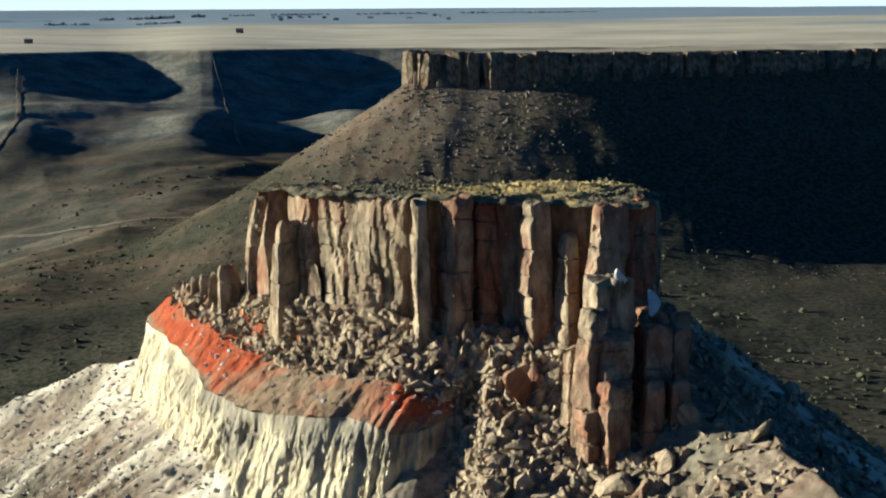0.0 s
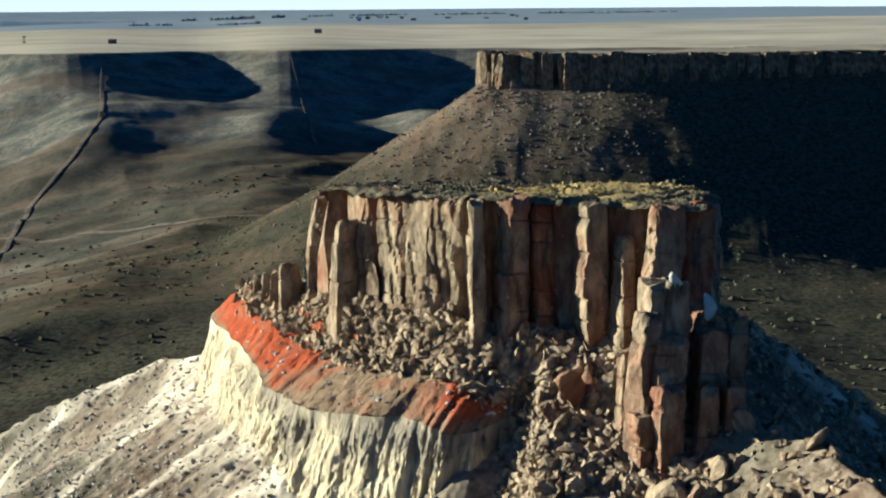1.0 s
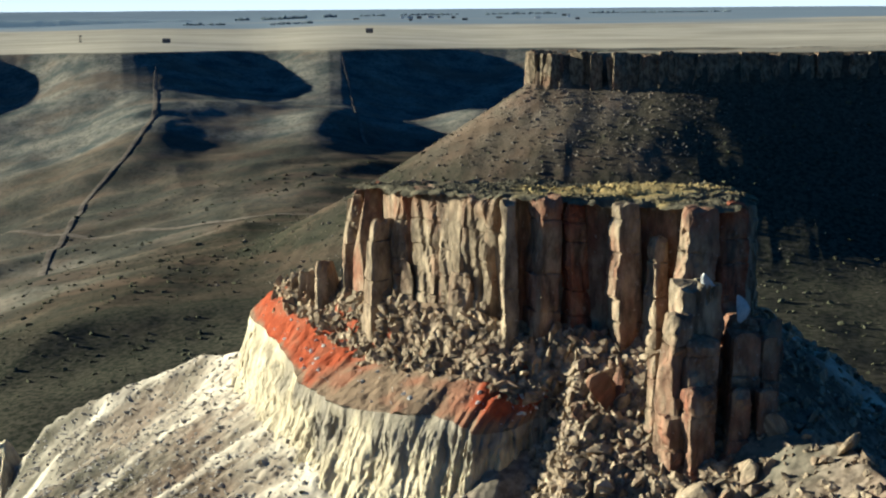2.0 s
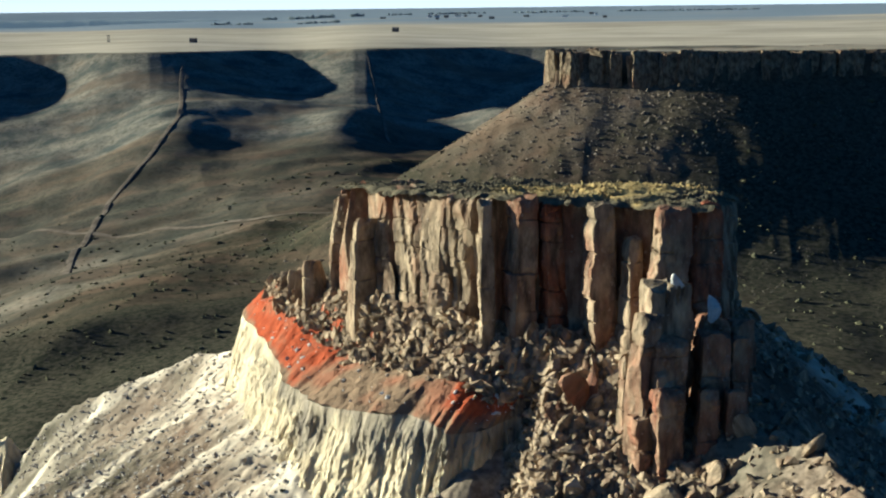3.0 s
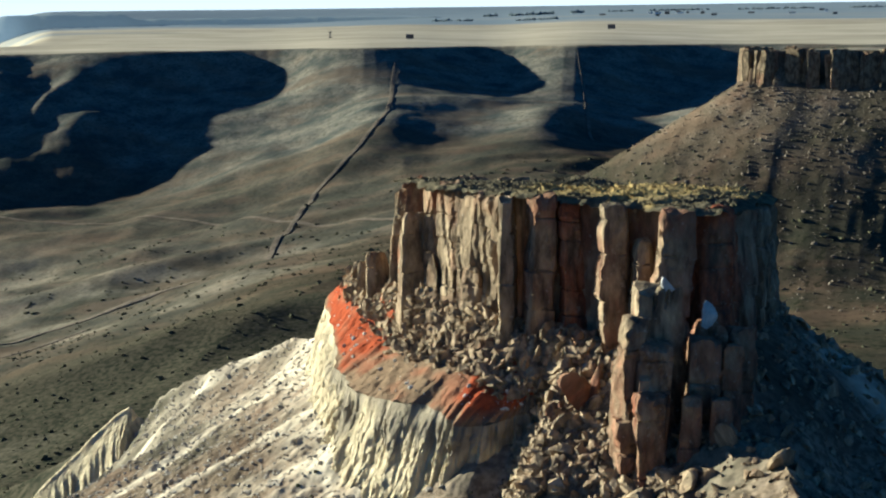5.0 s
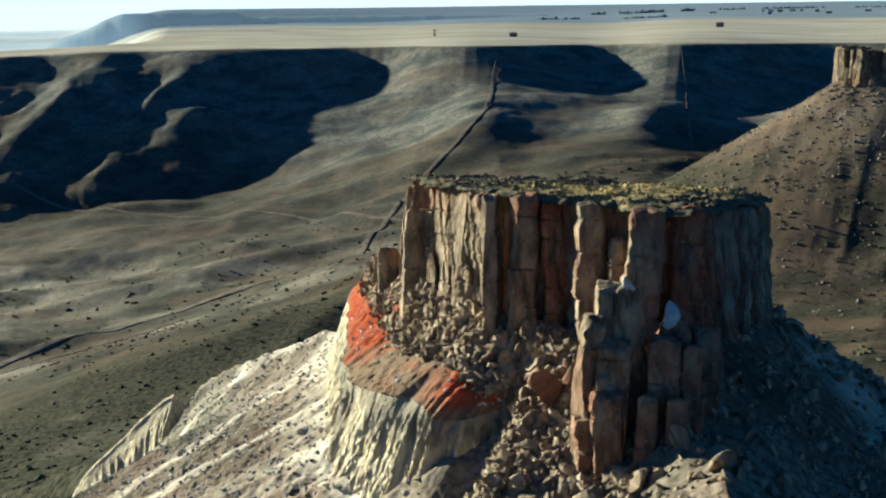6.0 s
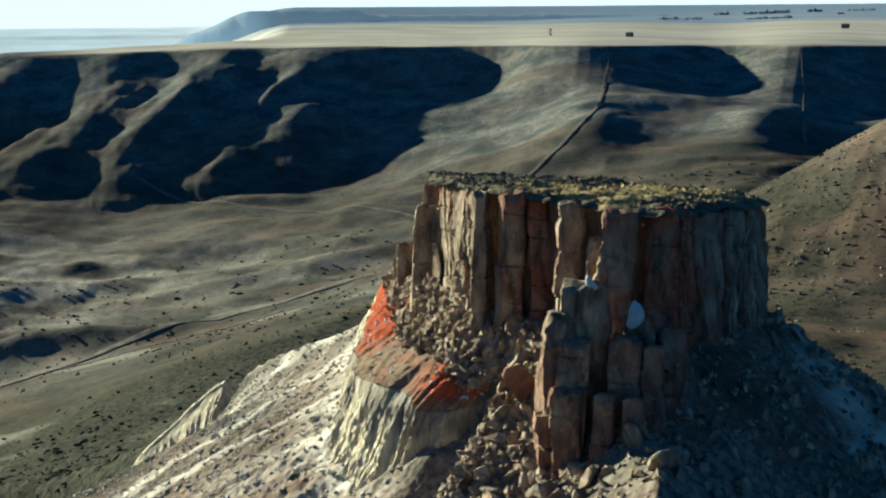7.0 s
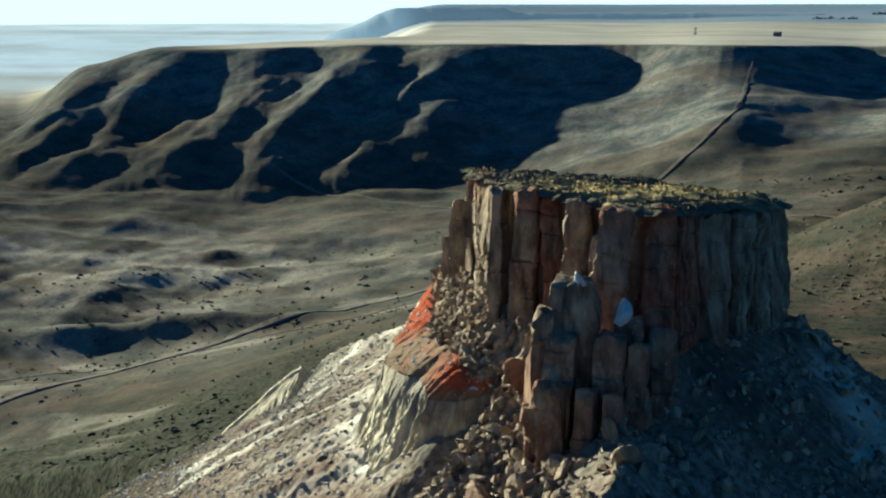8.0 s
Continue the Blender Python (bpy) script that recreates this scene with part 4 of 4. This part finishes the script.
for x, y, size, kind in [(2.3, 84.4, 1.35, 0), (9.4, 79.0, 2.0, 2), (6.6, 77.8, 1.5, 4), (3.1, 88.4, 1.6, 3), (1.4, 92.6, 1.0, 3), (18.6, 76.6, 0.8, 6), (17.2, 82.4, 1.0, 8), (0.6, 87.6, 0.9, 5), (3.6, 88.8, 1.2, 7), (3.6, 82.6, 0.9, 1), (10.8, 77.0, 1.0, 5), (12.4, 78.6, 1.1, 6)]:
    put_boulder(x, y, size, kind)
slab = new("boulder", boulder_mesh("boulder", 540, PALE_STONE, 12, 0.45))
slab.location, slab.rotation_euler, slab.scale = (12.3, 86.2, 38.1), (1.15, 0.2, 0.35), (0.52, 0.88, 0.5)
tagged(slab, "pale leaning stone slab against the butte", "boulder")
knob = new("boulder", boulder_mesh("boulder", 543, PALE_STONE, 14))
knob.location, knob.scale = (9.7, 84.5, 40.3), (0.42, 0.42, 0.6)
tagged(knob, "small pale stone on top of the tower", "boulder")

count = 0
while count < 250:
    zone = rs.uniform()
    if zone < 0.5:  # talus between cap and clay
        t = rs.uniform(0.12, 0.97)
        i, j = int(t * (N - 1)), int(rs.uniform(2, 22))
        x, y = two[j, i, 0], two[j, i, 1]
        size = 0.16 + 0.6 * rs.uniform() ** 2.5
    elif zone < 0.82:  # slope before the cap
        x, y = rs.uniform(-2, 9), rs.uniform(79, 93)
        size = 0.2 + 0.6 * rs.uniform() ** 2.5
    else:
        x, y = rs.uniform(10, 19), rs.uniform(80, 106)
        if poly_dist(np.array([x]), np.array([y]), CAP)[0] > -0.6:
            continue
        size = 0.22 + 0.6 * rs.uniform() ** 2
    put_boulder(x, y, size, int(rs.uniform(0, 10)))
    count += 1

ICO = np.array([(0, 0, 1.0)] + [(math.cos(k * 1.2566) * 0.894, math.sin(k * 1.2566) * 0.894, 0.447) for k in range(5)] + [(math.cos(k * 1.2566 + 0.6283) * 0.894, math.sin(k * 1.2566 + 0.6283) * 0.894, -0.447) for k in range(5)] + [(0, 0, -1.0)])
ICO_F = np.array([(0, 1 + k, 1 + (k + 1) % 5) for k in range(5)] + [(1 + k, 6 + k, 1 + (k + 1) % 5) for k in range(5)] + [(1 + (k + 1) % 5, 6 + k, 6 + (k + 1) % 5) for k in range(5)] + [(11, 6 + (k + 1) % 5, 6 + k) for k in range(5)])


def scatter(name, x, y, z, size, material, label, category, flat=0.7, jitter=0.35, seed=1):
    """Many small lumps as one mesh."""
    r = np.random.RandomState(seed)
    n = len(x)
    p = ICO[None] * (1 + r.uniform(-jitter, jitter, (n, 12, 1))) + r.uniform(-jitter / 2, jitter / 2, (n, 12, 3))
    a, b = r.uniform(0, 6.28, n)[:, None], r.uniform(-0.9, 0.9, n)[:, None]
    p = p * np.exp(r.uniform(-0.55, 0.55, (n, 1, 3)))
    px, pz = p[..., 0] * np.cos(b) - p[..., 2] * np.sin(b), p[..., 0] * np.sin(b) + p[..., 2] * np.cos(b)
    q = np.stack([px * np.cos(a) - p[..., 1] * np.sin(a), px * np.sin(a) + p[..., 1] * np.cos(a), pz * flat], -1) * np.asarray(size)[:, None, None]
    q += np.stack([x, y, z], -1)[:, None]
    f = (ICO_F[None] + 12 * np.arange(n)[:, None, None]).reshape(-1, 3)
    return tagged(new(name, mesh_of(name, q.reshape(-1, 3), f, material)), label, category, kind="stuff")


r7 = np.random.RandomState(7)
i, j = r7.randint(60, N - 5, 5200), (r7.uniform(0, 1, 5200) ** 1.5 * 32).astype(int)
x1, y1 = two[j, i, 0] + r7.normal(0, 0.3, 5200), two[j, i, 1] + r7.normal(0, 0.3, 5200)
x2, y2 = r7.uniform(-3, 12, 3600), r7.uniform(74, 93, 3600)
x3, y3 = r7.uniform(10, 40, 2200), r7.uniform(70, 125, 2200)
x, y = np.concatenate([x1, x2, x3]), np.concatenate([y1, y2, y3])
keep = poly_dist(x, y, CAP) < -0.3
x, y = x[keep], y[keep]
size = 0.1 + 0.42 * r7.uniform(0, 1, len(x)) ** 2.5
scatter("rubble", x, y, surface(x, y) + 0.15 * size, size, TALUS, "broken brown basalt rubble on the talus", "rubble", 1.0, 0.5, seed=11)
x, y = r7.uniform(-90, -8, 17000), r7.uniform(84, 142, 17000)
keep = (poly_dist(x, y, TERRACE) < -1.5)
x, y = x[keep], y[keep]
size = 0.06 + 0.3 * r7.uniform(0, 1, len(x)) ** 3.5
scatter("rubble", x, y, ground_at(x, y) + 0.0 * size, size, SCREE, "scattered stones on the pale lower slope", "rubble", 0.45, seed=12)
t, d = r7.uniform(0, 1, 20000), 160 * r7.uniform(0, 1, 20000) ** 1.1
k = (t * (len(rim_line) - 1)).astype(int)
a = r7.uniform(0, 6.28, 20000)
x, y = rim_line[k, 0] + np.cos(a) * d, rim_line[k, 1] + np.sin(a) * d
keep = (poly_dist(x, y, MESA) < -4)
x, y = x[keep], y[keep]
size = (0.16 + 0.6 * r7.uniform(0, 1, len(x)) ** 4) * (1 - 0.55 * sstep(10, 60, x))
scatter("rubble", x, y, ground_at(x, y) + 0.2 * size, size, DARK_STONE, "fallen basalt blocks below the far mesa", "rubble", seed=13)

# pale stones on the red clay
i, j = r7.randint(int(0.15 * N), int(0.88 * N), 150), r7.randint(24, 54, 150)
x, y, z = two[j, i].T
size = 0.05 + 0.22 * r7.uniform(0, 1, 150) ** 3
scatter("rubble", x, y, z + 0.1 * size, size, PALE_STONE, "small pale stones lying on the red clay slope", "rubble", 0.8, seed=18)

# ---- plants ----
n = 17000
a, d = np.radians(r7.uniform(-26, 62, n)), 160 * (900 / 160) ** r7.uniform(0, 1, n)
x, y = -np.sin(a) * d, np.cos(a) * d
keep = (vnoise(x / 45, y / 45, 130) + 0.5 * r7.uniform(-1, 1, n) > -0.1) & (poly_dist(x, y, MESA) < 0)
x, y, d = x[keep], y[keep], d[keep]
size = (0.18 + 0.55 * r7.uniform(0, 1, len(x)) ** 3) * (1 + d / 800)
scatter("shrubs", x, y, ground_at(x, y) + 0.25 * size, size, SHRUB, "dark low steppe shrubs on the valley slopes", "shrub", 0.6, 0.45, 14)
x, y = r7.uniform(-25, 60, 500), r7.uniform(70, 170, 500)
keep = (poly_dist(x, y, CAP) < -3) & (poly_dist(x, y, TERRACE) < -2)
x, y = x[keep], y[keep]
size = 0.12 + 0.3 * r7.uniform(0, 1, len(x)) ** 2
scatter("shrubs", x, y, ground_at(x, y) + 0.25 * size, size, SHRUB, "small dry shrubs on the butte's slopes", "shrub", 0.7, 0.45, 15)
x, y = r7.uniform(-24, 14, 5200), r7.uniform(90, 121, 5200)
keep = poly_dist(x, y, CAP) > 0.5
x, y = x[keep], y[keep]
size = 0.05 + 0.13 * r7.uniform(0, 1, len(x)) ** 2
z = cap_top(x, y) + 0.1 + fbm(x / 5, y / 5, 122, 3) * 0.35
tufts = scatter("tussocks", x, y, z + 0.4 * size, size, TURF, "olive and straw tussock grass on the butte", "grass", 0.9, 0.5, 16)
paint(tufts.data, "gold", np.repeat(gold_at(x, y), 12))


# ---- tracks ----
def track(points, width, label, lift=0.25, bank=0.25):
    p = along([(a, b, 0.0) for a, b in points], 40 * len(points))[:, :2]
    tan = np.gradient(p, axis=0)
    tan /= np.linalg.norm(tan, axis=1)[:, None]
    nrm = np.stack([-tan[:, 1], tan[:, 0]], 1)
    offs = np.array([-1.0, -0.72, -0.36, 0.0, 0.36, 0.72, 1.0]) * width / 2
    dips = np.array([-bank, 0.05, -0.28, 0.06, -0.28, 0.05, -bank])
    q = p[:, None] + nrm[:, None] * offs[None, :, None]
    z = ground_at(q[..., 0], q[..., 1]) + lift + dips[None]
    me = mesh_of("dirt_track", np.concatenate([q, z[..., None]], -1).reshape(-1, 3), grid_faces(len(p), 7)[:, ::-1], DIRT, True)
    return tagged(new("dirt_track", me), label, "track", kind="structure")


track([(-318, 610), (-345, 667), (-370, 747), (-402, 852), (-401, 911), (-416, 999), (-440, 1089), (-496, 1233), (-528, 1322)], 4.6, "pale dirt track climbing the valley side", 0.7)
track([(-218, 1023), (-234, 1073), (-287, 1273), (-315, 1367), (-332, 1424)], 3.4, "straight dirt track up a hill spur", 0.7)
track([(-900, 900), (-630, 838), (-540, 825), (-450, 790), (-367, 745), (-242, 688), (-140, 660)], 4.4, "pale dirt road across the valley floor", 0.6)
track([(-470, 250), (-461, 310), (-450, 370), (-432, 430), (-415, 490), (-395, 548), (-362, 586), (-318, 610), (-270, 628), (-200, 640)], 9.0, "rutted dirt road along a dry valley", 0.7, 0.6)
track([(-520, 330), (-470, 380), (-440, 402), (-400, 440), (-360, 500)], 3.0, "narrow vehicle track beside the road", 0.3)

# ---- far things on the plain ----
DARK_WALL = make_plain("dark_wall", (0.08, 0.075, 0.07), (0.14, 0.125, 0.11), 1.0)
PALE_WALL = make_plain("pale_wall", (0.55, 0.53, 0.48), (0.75, 0.73, 0.68), 1.0)


def block(name, size, centre, material, parent):
    bm = bmesh.new()
    bmesh.ops.create_cube(bm, size=1.0)
    bmesh.ops.scale(bm, vec=size, verts=bm.verts)
    bmesh.ops.bevel(bm, geom=bm.edges[:], offset=min(size) * 0.06, segments=1, affect="EDGES")
    bmesh.ops.translate(bm, vec=centre, verts=bm.verts)
    me = bpy.data.meshes.new(name)
    bm.to_mesh(me)
    bm.free()
    me.materials.append(material)
    return child(name, me, parent)


def gable(name, w, l, h, z, material, parent):
    v = [(-w / 2, -l / 2, z), (w / 2, -l / 2, z), (w / 2, l / 2, z), (-w / 2, l / 2, z), (-w / 2, 0, z + h), (w / 2, 0, z + h)]
    me = bpy.data.meshes.new(name)
    me.from_pydata(v, [], [(0, 3, 2, 1), (0, 1, 5, 4), (2, 3, 4, 5), (0, 4, 3), (1, 2, 5)])
    me.materials.append(material)
    return child(name, me, parent)


def shed(x, y, w, l, h, wall, roof, label):
    ob = tagged(new("shed"), label, "shed", "sheds on the plain")
    ob.location = (x, y, float(ground_at(np.array([x]), np.array([y]))[0]))
    block("wall", (w, l, h + 1), (0, 0, h / 2 - 0.5), wall, ob)
    gable("roof", w * 1.06, l * 1.1, h * 0.35, h, roof, ob)
    return ob


shed(-445.0, 2115.0, 12.0, 8.0, 6.0, DARK_WALL, DARK_WALL, "dark low shed alone on the straw plain")
shed(-655.0, 1676.0, 10.0, 7.0, 5.0, DARK_WALL, DARK_WALL, "dark low shed at the plateau's edge")
for k in range(16):
    az, dist = radians(rs.uniform(1, 13)), rs.uniform(3100, 3600)
    shed(-math.sin(az) * dist, math.cos(az) * dist, rs.uniform(7, 18), rs.uniform(6, 10), rs.uniform(3.0, 5.5), (DARK_WALL, PALE_WALL)[k % 3 == 0], DARK_WALL, "low farm building far out on the plain")
mast = tagged(new("well_mast"), "thin dark well mast on the plateau edge", "mast")
mast.location = (-824.0, 1752.0, float(ground_at(np.array([-824.0]), np.array([1752.0]))[0]))
block("base", (4, 3, 1.6), (0, 0, 0.6), DARK_WALL, mast)
for sx in (-1, 1):
    leg = block("leg", (0.7, 0.7, 9.0), (sx * 1.0, 0, 4.6), DARK_WALL, mast)
block("beam", (5.0, 1.2, 1.3), (0.4, 0, 9.4), DARK_WALL, mast)

# ---- windbreaks far out on the plain ----
FOLIAGE = make_plain("far_foliage", (0.10, 0.12, 0.12), (0.16, 0.18, 0.17), 0.05)
r9 = np.random.RandomState(9)
for az0, az1, far, rows in ((17.6, 18.2, 3850, 2), (16.3, 17.0, 3820, 2), (14.9, 16.2, 3800, 3), (13.5, 14.1, 3800, 2), (11.2, 12.4, 3830, 1), (7.5, 10.4, 3850, 1), (3.0, 6.4, 3800, 1), (-5.0, 1.5, 3850, 1), (18.6, 20.6, 3150, 1), (14.6, 16.6, 3050, 1)):
    n = int((az1 - az0) * 26 * rows)
    a, d = np.radians(r9.uniform(az0, az1, n)), far + r9.uniform(0, 30 * rows, n)
    x, y = -np.sin(a) * d, np.cos(a) * d
    size = r9.uniform(2.0, 4.2, n) * (0.75 if rows == 1 else 1.1)
    scatter("trees", x, y, ground_at(x, y) + 0.7 * size, size, FOLIAGE, "dark rows of windbreak trees on the far plain", "trees", 1.1, 0.4, 17 + n)
